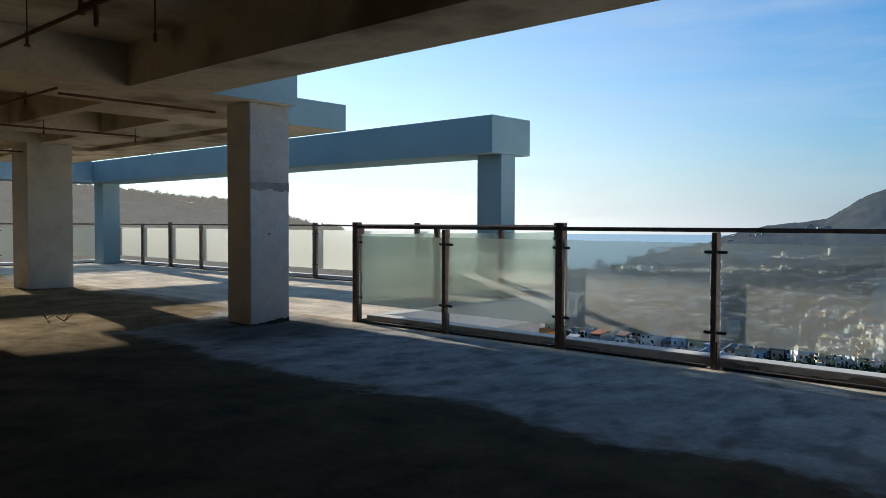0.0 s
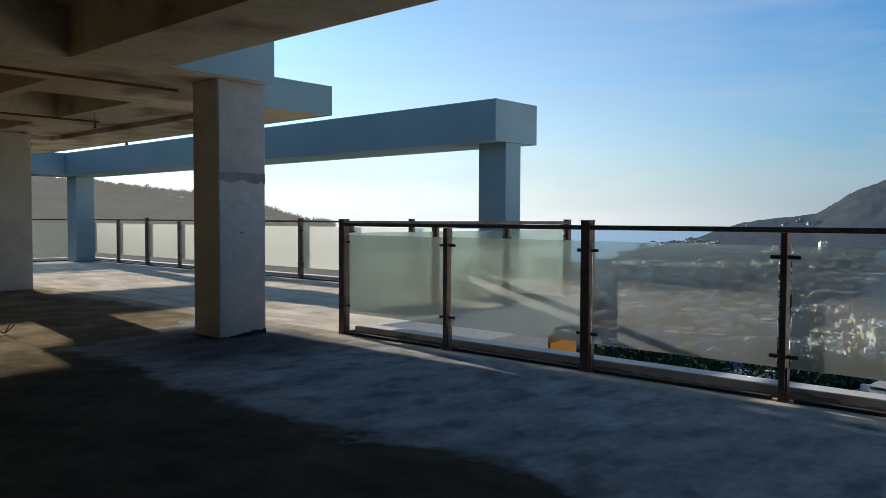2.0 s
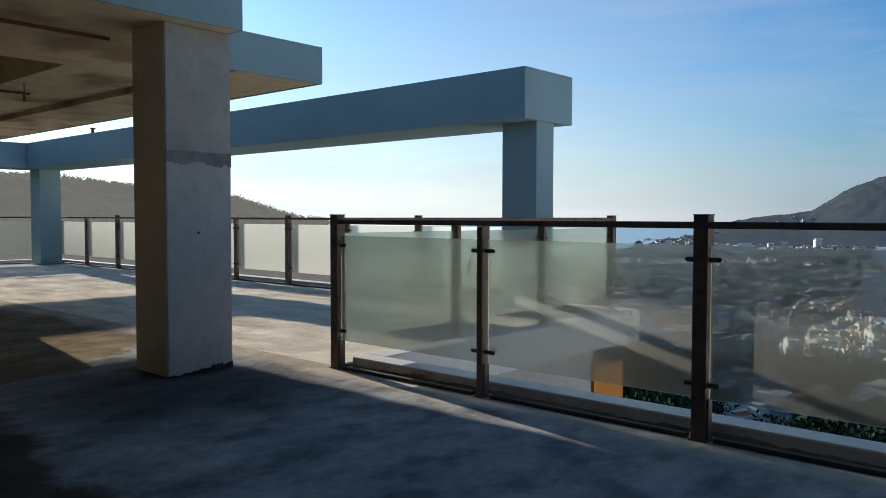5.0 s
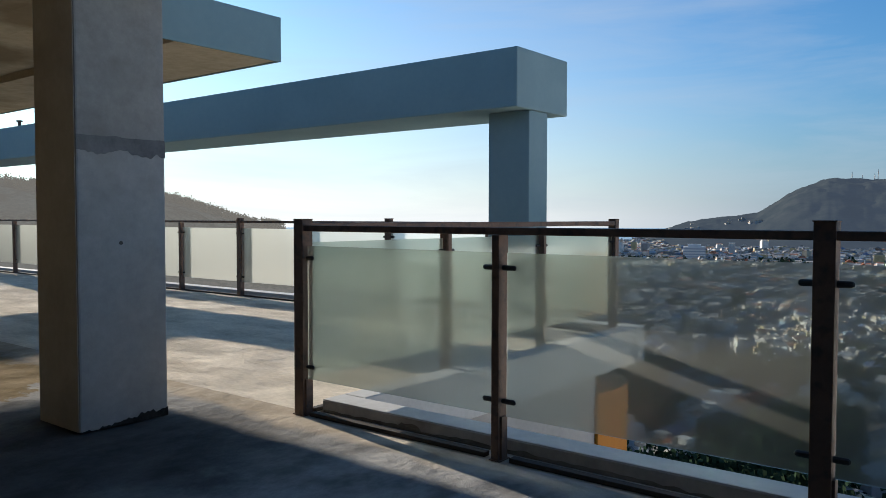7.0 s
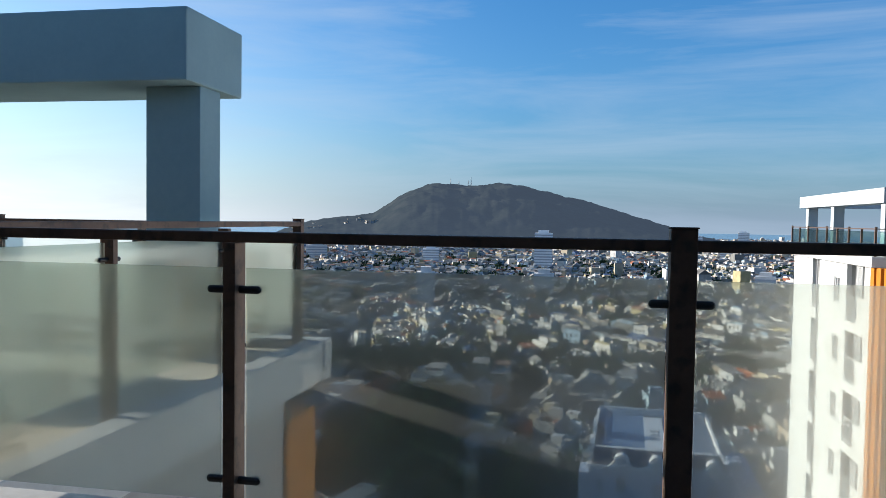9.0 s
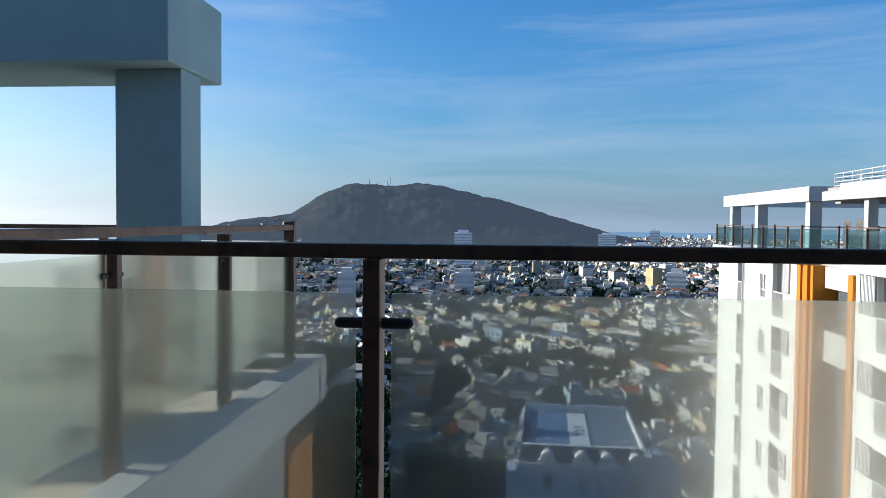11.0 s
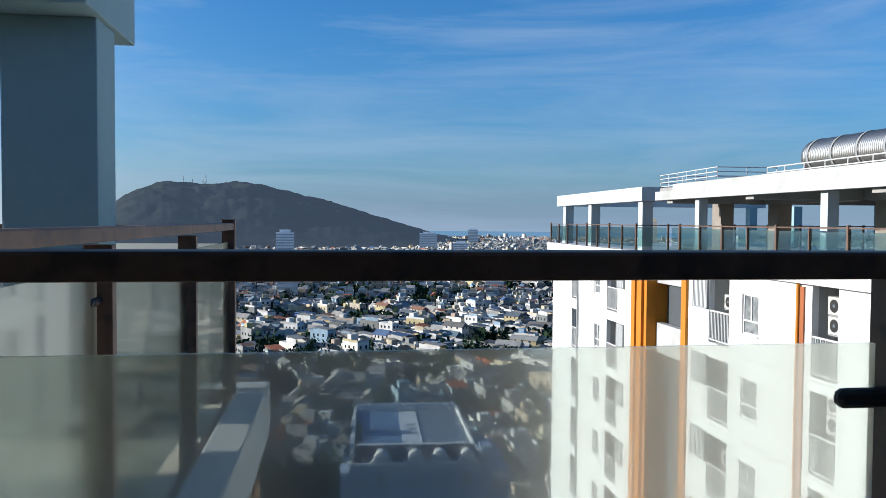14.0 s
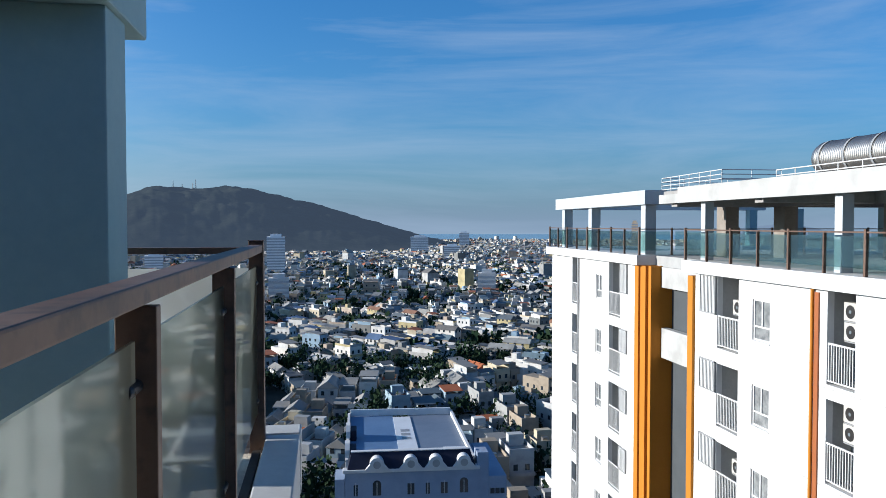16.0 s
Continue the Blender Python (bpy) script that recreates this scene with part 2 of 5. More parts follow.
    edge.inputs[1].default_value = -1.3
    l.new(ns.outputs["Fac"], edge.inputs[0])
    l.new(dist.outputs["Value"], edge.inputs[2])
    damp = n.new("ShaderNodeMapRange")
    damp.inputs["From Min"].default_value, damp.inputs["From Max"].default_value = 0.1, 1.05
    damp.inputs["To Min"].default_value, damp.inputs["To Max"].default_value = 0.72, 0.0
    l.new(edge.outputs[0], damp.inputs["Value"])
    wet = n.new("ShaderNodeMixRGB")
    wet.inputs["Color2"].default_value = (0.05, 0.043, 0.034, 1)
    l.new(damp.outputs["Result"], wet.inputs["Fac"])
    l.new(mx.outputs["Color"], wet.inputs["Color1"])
    # sunlight on the strip along the foot of the railing, painted as paler beige cement
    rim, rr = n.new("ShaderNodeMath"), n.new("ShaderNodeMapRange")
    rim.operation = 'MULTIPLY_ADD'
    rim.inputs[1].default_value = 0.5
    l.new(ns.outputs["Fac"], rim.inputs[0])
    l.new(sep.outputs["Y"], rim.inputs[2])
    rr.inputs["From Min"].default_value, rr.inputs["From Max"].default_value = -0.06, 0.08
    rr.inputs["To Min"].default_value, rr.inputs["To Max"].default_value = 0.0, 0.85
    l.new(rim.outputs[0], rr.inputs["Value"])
    # dusty is the floor colour with the painted sunlit strip mixed in
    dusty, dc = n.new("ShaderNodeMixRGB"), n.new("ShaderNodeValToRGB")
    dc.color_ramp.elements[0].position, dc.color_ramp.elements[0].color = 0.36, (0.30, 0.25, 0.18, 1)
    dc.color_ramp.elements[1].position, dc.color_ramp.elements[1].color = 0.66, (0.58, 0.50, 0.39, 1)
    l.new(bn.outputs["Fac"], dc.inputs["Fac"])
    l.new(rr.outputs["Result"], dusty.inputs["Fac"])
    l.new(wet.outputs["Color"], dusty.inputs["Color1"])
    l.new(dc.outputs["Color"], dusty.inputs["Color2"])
    l.new(dusty.outputs["Color"], p.inputs["Base Color"])


paint_floor_zones(CONCRETE_FLOOR)
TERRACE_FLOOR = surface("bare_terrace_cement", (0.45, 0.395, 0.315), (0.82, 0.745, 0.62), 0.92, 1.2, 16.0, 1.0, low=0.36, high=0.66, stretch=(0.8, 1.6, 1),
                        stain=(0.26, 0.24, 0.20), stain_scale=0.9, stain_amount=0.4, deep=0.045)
CONCRETE_CEIL = surface("board_marked_concrete", (0.40, 0.335, 0.24), (0.66, 0.58, 0.45), 0.9, 0.8, 10.0, 0.25,
                        stain=(0.17, 0.125, 0.075), stain_scale=0.8, stain_amount=0.75)
PLASTER = surface("grey_skim_plaster", (0.32, 0.315, 0.30), (0.50, 0.495, 0.47), 0.85, 1.6, 18.0, 0.2, stain=(0.30, 0.285, 0.25), stain_scale=1.5, stain_amount=0.6)
PLASTER_UPPER = surface("damp_grey_plaster", (0.24, 0.235, 0.22), (0.40, 0.39, 0.365), 0.85, 1.5, 16.0, 0.2, stain=(0.20, 0.19, 0.17), stain_scale=1.4, stain_amount=0.6)
# far column's own colour; also paints bounced light on the first column
PLASTER_OLD = surface("yellowed_plaster", (0.46, 0.43, 0.36), (0.64, 0.60, 0.52), 0.85, 1.4, 18.0, 0.15, stain=(0.3, 0.26, 0.2), stain_scale=0.9, stain_amount=0.6)
PATCH = surface("wet_cement_patch", (0.12, 0.12, 0.12), (0.24, 0.24, 0.235), 0.8, 3.0, 25.0, 0.3)
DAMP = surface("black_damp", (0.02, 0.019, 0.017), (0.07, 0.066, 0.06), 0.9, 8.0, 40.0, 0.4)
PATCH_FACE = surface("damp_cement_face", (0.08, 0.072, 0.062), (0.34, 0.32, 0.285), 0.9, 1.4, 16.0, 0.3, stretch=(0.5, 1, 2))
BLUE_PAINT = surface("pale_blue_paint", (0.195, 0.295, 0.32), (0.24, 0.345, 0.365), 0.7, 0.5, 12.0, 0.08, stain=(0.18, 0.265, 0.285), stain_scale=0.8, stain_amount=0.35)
# white set below real paint so that shaded faces come out darker
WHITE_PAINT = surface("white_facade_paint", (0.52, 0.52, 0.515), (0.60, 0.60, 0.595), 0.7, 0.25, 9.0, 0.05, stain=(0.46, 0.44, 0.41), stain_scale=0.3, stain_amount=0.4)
KERB = surface("grey_cement_kerb", (0.30, 0.29, 0.28), (0.55, 0.53, 0.50), 0.9, 1.2, 14.0, 0.3, stain=(0.16, 0.15, 0.14), stain_scale=1.6, stain_amount=0.7)
LEDGE = surface("pale_painted_ledge", (0.38, 0.385, 0.375), (0.55, 0.555, 0.54), 0.8, 1.1, 12.0, 0.12, stain=(0.45, 0.45, 0.44), stain_scale=1.6, stain_amount=0.6)
ORANGE = surface("orange_paint", (0.36, 0.135, 0.012), (0.43, 0.165, 0.016), 0.65, 0.4, 9.0, 0.05)
RUST_ORANGE = surface("rust_orange_pipe", (0.22, 0.06, 0.014), (0.28, 0.085, 0.02), 0.6, 0.6, 9.0, 0.05)
STEEL = surface("brown_coated_steel", (0.085, 0.048, 0.033), (0.155, 0.092, 0.062), 0.56, 2.0, 30.0, 0.05, metal=0.25, stain=(0.045, 0.033, 0.028), stain_scale=13.0, stain_amount=0.75)
BAR = surface("blackened_steel_bar", (0.018, 0.015, 0.013), (0.06, 0.045, 0.034), 0.65, 3.0, 30.0, 0.1)
BLACK = surface("black_clamp", (0.012, 0.011, 0.011), (0.03, 0.028, 0.027), 0.4, 5, 40, 0.02)
PIPE = surface("rusty_red_pipe", (0.09, 0.035, 0.02), (0.17, 0.07, 0.04), 0.7, 2.0, 25.0, 0.1)
TANK = surface("stainless_tank", (0.36, 0.345, 0.32), (0.52, 0.50, 0.47), 0.4, 1.0, 20, 0.03, metal=1.0)
ALU = surface("white_aluminium", (0.46, 0.46, 0.455), (0.54, 0.54, 0.535), 0.5, 2, 20, 0.02)
GREY_METAL = surface("grey_painted_metal", (0.20, 0.205, 0.21), (0.28, 0.285, 0.29), 0.5, 2, 20, 0.03)
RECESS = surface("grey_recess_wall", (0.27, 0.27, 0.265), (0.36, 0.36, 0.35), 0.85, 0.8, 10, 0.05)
DARK_WALL = surface("slate_grey_wall", (0.10, 0.125, 0.14), (0.15, 0.175, 0.19), 0.65, 0.6, 10, 0.05)
AC_WHITE = surface("ac_casing", (0.36, 0.35, 0.32), (0.44, 0.43, 0.40), 0.5, 2, 20, 0.02)
WINDOW_DARK = surface("dark_window_glass", (0.02, 0.025, 0.03), (0.05, 0.06, 0.07), 0.08, 0.5, 4, 0.0)
GROUND = surface("city_ground", (0.03, 0.038, 0.03), (0.09, 0.088, 0.078), 0.95, 0.012, 0.12, 0.0)
WATER = surface("sea", (0.05, 0.10, 0.14), (0.08, 0.14, 0.18), 0.25, 0.003, 0.05, 0.0)
HILL = surface("forest_hillside", (0.012, 0.016, 0.013), (0.026, 0.029, 0.024), 0.95, 0.02, 0.12, 0.0, low=0.42, high=0.6, stain=(0.036, 0.036, 0.03), stain_scale=0.01, stain_amount=0.25)
LEAF = surface("dark_foliage", (0.012, 0.026, 0.016), (0.032, 0.050, 0.028), 0.9, 0.05, 0.6, 0.0, per_island=0.25)
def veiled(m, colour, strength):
    """Distance beyond the city: the bright air in front of it, painted as a glow of the surface itself."""
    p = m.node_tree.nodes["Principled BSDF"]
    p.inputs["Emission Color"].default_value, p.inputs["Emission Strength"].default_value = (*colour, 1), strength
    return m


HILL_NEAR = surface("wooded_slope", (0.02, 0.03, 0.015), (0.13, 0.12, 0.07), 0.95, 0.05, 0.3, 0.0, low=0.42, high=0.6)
# haze over hills and sea, put in as faint emission
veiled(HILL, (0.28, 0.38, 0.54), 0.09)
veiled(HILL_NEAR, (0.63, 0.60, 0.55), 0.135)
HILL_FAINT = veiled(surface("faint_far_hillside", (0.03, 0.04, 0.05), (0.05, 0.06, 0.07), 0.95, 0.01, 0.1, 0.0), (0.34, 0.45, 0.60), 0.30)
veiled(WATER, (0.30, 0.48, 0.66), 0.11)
HOUSE_WALLS = palette("house_walls", [(0.58, 0.56, 0.52), (0.38, 0.375, 0.36), (0.58, 0.575, 0.55), (0.25, 0.25, 0.245), (0.44, 0.38, 0.28), (0.19, 0.19, 0.18),
                                      (0.56, 0.55, 0.53), (0.26, 0.36, 0.45), (0.38, 0.31, 0.25), (0.52, 0.52, 0.51), (0.15, 0.16, 0.16), (0.40, 0.34, 0.19)], 0.8, 0.25)
HOUSE_ROOFS = palette("house_roofs", [(0.26, 0.26, 0.25), (0.16, 0.17, 0.18), (0.34, 0.12, 0.06), (0.34, 0.33, 0.32), (0.10, 0.12, 0.14), (0.22, 0.12, 0.08),
                                      (0.40, 0.39, 0.38), (0.12, 0.17, 0.20), (0.30, 0.285, 0.26), (0.14, 0.135, 0.13), (0.09, 0.14, 0.24), (0.28, 0.27, 0.25)], 0.75, 0.3)
GLASS = pane("dusty_frosted_glass", (0.838, 0.880, 0.858), (0.82, 0.815, 0.765), 0.86, 0.26, 0.40)
# whiter glass for the far panes: their backlight is put into the dust colour
GLASS_BACKLIT = pane("backlit_dusty_glass", (0.87, 0.90, 0.89), (0.85, 0.86, 0.82), 0.30, 0.22, 0.8)
GLASS_FROST = pane("etched_dusty_glass", (0.83, 0.89, 0.87), (0.70, 0.74, 0.70), 0.46, 0.20, 0.5)
GLASS_FAR = pane("green_tinted_glass", (0.72, 0.84, 0.83), (0.70, 0.78, 0.75), 0.92, 0.06, 0.3)


# ---------------- mesh helpers ----------------
def add_box(bm, x0, x1, y0, y1, z0, z1, bevel=0.0):
    m = Matrix.LocRotScale(((x0 + x1) / 2, (y0 + y1) / 2, (z0 + z1) / 2), None, (x1 - x0, y1 - y0, z1 - z0))
    made = bmesh.ops.create_cube(bm, size=1, matrix=m)
    if bevel:
        edges = list({e for v in made["verts"] for e in v.link_edges})
        bmesh.ops.bevel(bm, geom=edges, offset=bevel, segments=2, profile=0.6, affect='EDGES')
    return bm


def add_tube(bm, a, b, r, sides=12, r2=None):
    a, b = Vector(a), Vector(b)
    m = Matrix.Translation((a + b) / 2) @ (b - a).to_track_quat("Z", "Y").to_matrix().to_4x4()
    bmesh.ops.create_cone(bm, cap_ends=True, segments=sides, radius1=r, radius2=r if r2 is None else r2, depth=(b - a).length, matrix=m)
    return bm


def box(x0, x1, y0, y1, z0, z1, bevel=0.0):
    return add_box(bmesh.new(), x0, x1, y0, y1, z0, z1, bevel)


def tube(a, b, r, sides=12, r2=None):
    return add_tube(bmesh.new(), a, b, r, sides, r2)


def mesh(name, bm, *materials):
    data = bpy.data.meshes.new(name)
    bm.to_mesh(data)
    bm.free()
    for m in materials:
        data.materials.append(m)
    return data


def part(name, bm, material, parent, label=""):
    ob = new(name, mesh(name, bm, material))
    ob.parent = parent
    return tagged(ob, label)


def thing(name, at, label, category, group=""):
    ob = new(name)
    ob.location = at
    ob.empty_display_size = 0.1
    return tagged(ob, label, category, group)


def structure(name, bm, material, label):
    return tagged(new(name, mesh(name, bm, material)), label, name.split("_")[0], kind="structure")


# ---------------- our floor: slabs, kerbs, roof ----------------
GROUND_Z = -58.0
def screed(bm, x0, x1, y0, y1, step, high):
    """Hand-laid cement: shallow trowel ridges and humps over a grid, none of them above the level."""
    nx, ny = int((x1 - x0) / step), int((y1 - y0) / step)
    rows = []
    for i in range(nx + 1):
        x = x0 + (x1 - x0) * i / nx
        row = []
        for j in range(ny + 1):
            y = y0 + (y1 - y0) * j / ny
            rim = min(1.0, (x - x0) / 0.4, (x1 - x) / 0.4, (y - y0) / 0.4, (y1 - y) / 0.4)
            h = 0.5 * noise.noise((x * 1.6, y * 2.6, 0.3)) + 0.35 * noise.noise((x * 3.6, y * 6.0, 5.1)) - 0.35
            row.append(bm.verts.new((x, y, min(0.0, high * h * rim) - 0.001)))
        rows.append(row)
    for a, c in zip(rows, rows[1:]):
        for j in range(ny):
            bm.faces.new((a[j], c[j], c[j + 1], a[j + 1])).smooth = True
    return bm


bm = screed(box(-19.6, 30, -30, 0.06, -0.35, -0.03), -19.6, 13.0, -7.0, 0.06, 0.09, 0.016)
for x0, x1, y0, y1 in ((-19.6, 30, -30, -7.002), (13.002, 30, -7, 0.06)):
    add_box(bm, x0, x1, y0, y1, -0.028, 0)
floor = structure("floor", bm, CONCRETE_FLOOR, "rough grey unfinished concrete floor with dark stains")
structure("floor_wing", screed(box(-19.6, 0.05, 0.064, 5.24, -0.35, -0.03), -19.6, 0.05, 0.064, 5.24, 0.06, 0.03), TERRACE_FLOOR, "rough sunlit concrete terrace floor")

def kerb(name, x0, x1, y0, y1):
    structure(name, box(x0, x1, y0, y1, -0.35, 0.095, 0.012), LEDGE, "weathered cement upstand below the glass railing")

kerb("kerb_front", 0.054, 30, 0.138, 0.36)
structure("floor_edge", box(0.056, 30, 0.0602, 0.1378, -0.35, -0.004), KERB, "narrow gritty strip of floor along the cement upstand")
structure("kerb_face", box(0.06, 29.9, 0.134, 0.1378, -0.003, 0.083), KERB, "unpainted grey cement front of the upstand")
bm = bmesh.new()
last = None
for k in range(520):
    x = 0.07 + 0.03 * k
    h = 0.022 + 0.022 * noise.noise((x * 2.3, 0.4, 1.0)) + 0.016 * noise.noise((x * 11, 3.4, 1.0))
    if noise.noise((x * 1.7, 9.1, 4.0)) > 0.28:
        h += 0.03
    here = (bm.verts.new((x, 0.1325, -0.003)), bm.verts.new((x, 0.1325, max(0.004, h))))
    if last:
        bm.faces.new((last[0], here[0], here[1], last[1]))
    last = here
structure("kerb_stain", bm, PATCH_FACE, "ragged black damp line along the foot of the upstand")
kerb("kerb_side", 0.054, 0.285, 0.364, 5.20)
kerb("kerb_end", -19.6, 0.29, 5.244, 5.48)
kerb("kerb_west", -19.84, -19.604, -30, 5.48)

# outer walls of our own building, below the terrace
structure("wall_front", box(0.35, 30, -0.25, 0.20, GROUND_Z, -0.354), RECESS, "grey painted facade below the terrace")
structure("wall_side", box(-0.25, 0.2, 0.3, 4.3, GROUND_Z, -0.354), RECESS, "grey painted side wall below the terrace")
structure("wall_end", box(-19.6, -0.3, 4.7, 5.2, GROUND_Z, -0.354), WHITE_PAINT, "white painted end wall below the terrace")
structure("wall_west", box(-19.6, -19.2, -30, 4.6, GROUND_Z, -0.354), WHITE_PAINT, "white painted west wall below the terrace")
structure("pilaster_orange", box(-0.25, 0.24, 4.304, 5.1, GROUND_Z, -0.6), ORANGE, "orange painted corner pilaster of the facade")
# plain unseen walls, added to close the open floor behind the walk and darken it
structure("wall_stair", box(9.7, 9.95, -9.0, -2.2, 0, 3.138), CONCRETE_CEIL, "unseen bare concrete wall added to darken the open floor")
structure("wall_core", box(-19.6, 9.95, -9.3, -9.004, 0, 3.14), CONCRETE_CEIL, "unseen bare concrete wall added to block light from behind")
structure("wall_west_infill", box(-19.5, -19.2, -9.0, -4.2, 0, 2.79), CONCRETE_CEIL, "unseen bare concrete wall added to block light from the west")
structure("wall_back", box(-19.6, 30, -30.3, -30.004, 0, 4.4), CONCRETE_CEIL, "unseen bare concrete back wall")
structure("wall_east", box(30.004, 30.3, -30.3, 0, 0, 4.4), CONCRETE_CEIL, "unseen bare concrete end wall")

# roof: one ceiling mesh of slab and beams with open bays
BEAM_Z, CEIL_Z, TOP_Z = 3.14, 3.67, 3.85
bm = bmesh.new()
W_EDGE = -14.48
add_box(bm, W_EDGE, 30, -30, -2.04, CEIL_Z, TOP_Z)                     # slab
add_box(bm, -0.582, 30, -2.989, -2.03, BEAM_Z, CEIL_Z - 0.002)         # edge beam
add_box(bm, -2.40, -0.587, -2.989, -1.956, BEAM_Z, CEIL_Z - 0.002)
add_box(bm, W_EDGE + 0.01, -2.402, -2.62, -2.418, BEAM_Z, CEIL_Z - 0.002)
for x0, x1 in ((-2.40, -0.895), (-7.055, -6.13), (-12.59, -11.76), (5.6, 6.4), (13.6, 14.4), (21.6, 22.4)):
    add_box(bm, x0, x1, -29.9, -2.622 if x0 < -4 else -2.991, BEAM_Z, CEIL_Z - 0.002)
for y0, y1 in ((-10.1, -9.36), (-18.4, -17.6), (-26.4, -25.6)):
    add_box(bm, W_EDGE + 0.02, 29.9, y0, y1, BEAM_Z + 0.03, CEIL_Z - 0.004)
for x in (9.9, 18.0):
    add_box(bm, x, x + 0.3, -29.8, -2.993, BEAM_Z + 0.2, CEIL_Z - 0.006)
tagged(new("ceiling", mesh("ceiling", bm, CONCRETE_CEIL)), "raw concrete ceiling with deep downstand beams", "ceiling", kind="structure")
bm = bmesh.new()
add_box(bm, W_EDGE, -0.597, -2.038, -0.671, CEIL_Z, TOP_Z - 0.02)
add_box(bm, W_EDGE, -0.597, -1.035, -0.671, BEAM_Z, CEIL_Z - 0.002)
for x0, x1 in ((-3.458, -0.598), (-7.055, -6.13), (-10.0, -9.08), (-13.16, -11.83)):
    add_box(bm, x0, x1, -1.953 if x0 > -5 else -2.416, -1.037, BEAM_Z, CEIL_Z - 0.002)
add_box(bm, -3.458, -2.403, -2.416, -1.955, BEAM_Z, CEIL_Z - 0.002)
add_box(bm, W_EDGE, -1.97, -0.668, 0.238, BEAM_Z + 0.02, 3.50)
add_box(bm, W_EDGE, -1.97, 0.24, 1.40, 3.075, 3.49)
add_box(bm, W_EDGE, -9.6, -0.665, 0.238, 3.078, BEAM_Z + 0.018)
tagged(new("ceiling_canopy", mesh("ceiling_canopy", bm, CONCRETE_CEIL)), "raw concrete canopy soffit with a deep edge beam", "ceiling", kind="structure")
structure("fascia_block", box(-0.594, -0.56, -2.027, -0.645, BEAM_Z - 0.004, TOP_Z + 0.02, 0.006), BLUE_PAINT, "pale blue painted end of the roof beam")
structure("fascia_block_front", box(W_EDGE, -0.595, -0.669, -0.645, 3.52, TOP_Z + 0.02, 0.006), BLUE_PAINT, "pale blue painted front of the roof beam")
structure("soffit_return", box(-1.965, -0.595, -0.669, -0.645, BEAM_Z, 3.518, 0.004), BLUE_PAINT, "pale blue painted return of the roof beam")
structure("fascia_canopy", box(-1.967, -1.935, -0.64, 1.434, 3.065, 3.52, 0.006), BLUE_PAINT, "pale blue painted end of the canopy")
structure("fascia_canopy_front", box(W_EDGE, -1.968, 1.403, 1.434, 3.065, 3.52, 0.006), BLUE_PAINT, "pale blue painted front edge of the canopy")
structure("fascia_roof", box(-0.558, 30, -2.027, -2.008, BEAM_Z + 0.02, TOP_Z + 0.02, 0.006), BLUE_PAINT, "pale blue painted edge of the roof slab")

# pergola round the terrace
structure("pergola_beam_end", box(-19.4, -0.715, 4.01, 5.23, 2.80, 3.52, 0.02), BLUE_PAINT, "pale blue painted concrete pergola beam")
structure("pergola_beam_west", box(-19.4, -18.2, -30, 4.006, 2.80, 3.52, 0.02), BLUE_PAINT, "pale blue painted concrete pergola beam")


def pergola_column(x0, x1, y0, y1):
    t = thing("pergola_column", ((x0 + x1) / 2, (y0 + y1) / 2, 0), "square pale blue painted concrete column under the pergola beam", "column", "pergola columns")
    w, d = (x1 - x0) / 2, (y1 - y0) / 2
    part("shaft", box(-w, w, -d, d, 0, 2.80, 0.012), BLUE_PAINT, t)
    return t


pergola_column(-1.36, -0.75, 4.347, 4.785)
pergola_column(-19.15, -18.45, 4.45, 5.05)
for y in (-3.2, -11.0, -19.0):
    pergola_column(-19.15, -18.45, y, y + 0.6)


def concrete_column(x0, x1, y0, y1, material, label, patched):
    t = thing("concrete_column", ((x0 + x1) / 2, (y0 + y1) / 2, 0), label, "column", "columns of the open floor")
    w, d = (x1 - x0) / 2, (y1 - y0) / 2
    if not patched:
        part("shaft", box(-w, w, -d, d, 0, BEAM_Z, 0.015), material, t)
    else:
        part("shaft", box(-w, w, -d, d, 0, 1.99, 0.015), material, t)
        part("upper_shaft", box(-w, w, -d, d, 1.9705, BEAM_Z, 0.015), PLASTER_UPPER, t, "darker damp plaster on the upper half")
        # thin added sheet: warm bounced light painted on the inner side
        part("side_bounce", box(-w + 0.012, w - 0.014, -d - 0.004, -d + 0.001, 0.004, BEAM_Z - 0.004), PLASTER_OLD, t, "yellowed plaster sheet that paints warm bounced light on one side")
        bm = bmesh.new()
        n = 60
        rows = []
        for k in range(n + 1):
            y = -d + 2 * d * k / n
            low = 1.905 + 0.05 * noise.noise((y * 6, 1.7, 0)) + 0.03 * noise.noise((y * 21, 4, 0))
            rows.append((bm.verts.new((w + 0.005, y, low)), bm.verts.new((w + 0.002, y, 2.02 + 0.012 * noise.noise((y * 9, 8, 0))))))
        for a, b in zip(rows, rows[1:]):
            bm.faces.new((a[0], b[0], b[1], a[1]))
        part("cement_patch", bm, PATCH, t, "dark ragged band of wet cement")
        bm = bmesh.new()
        rows = []
        for k in range(n + 1):
            y = -d + 2 * d * k / n
            rows.append((bm.verts.new((w + 0.004, y, 0.001)), bm.verts.new((w + 0.004, y, max(0.004, 0.03 + 0.03 * y / d + 0.03 * noise.noise((y * 9, 2.7, 3)) + 0.03 * noise.noise((y * 31, 4, 9)))))))
        for a, b in zip(rows, rows[1:]):
            bm.faces.new((a[0], b[0], b[1], a[1]))
        part("base_stain", bm, DAMP, t, "black ragged damp stain along the foot")
        part("tie_hole", tube((w, -0.02, 1.285), (w + 0.004, -0.02, 1.285), 0.014), BLACK, t, "small dark formwork tie hole")
    return t


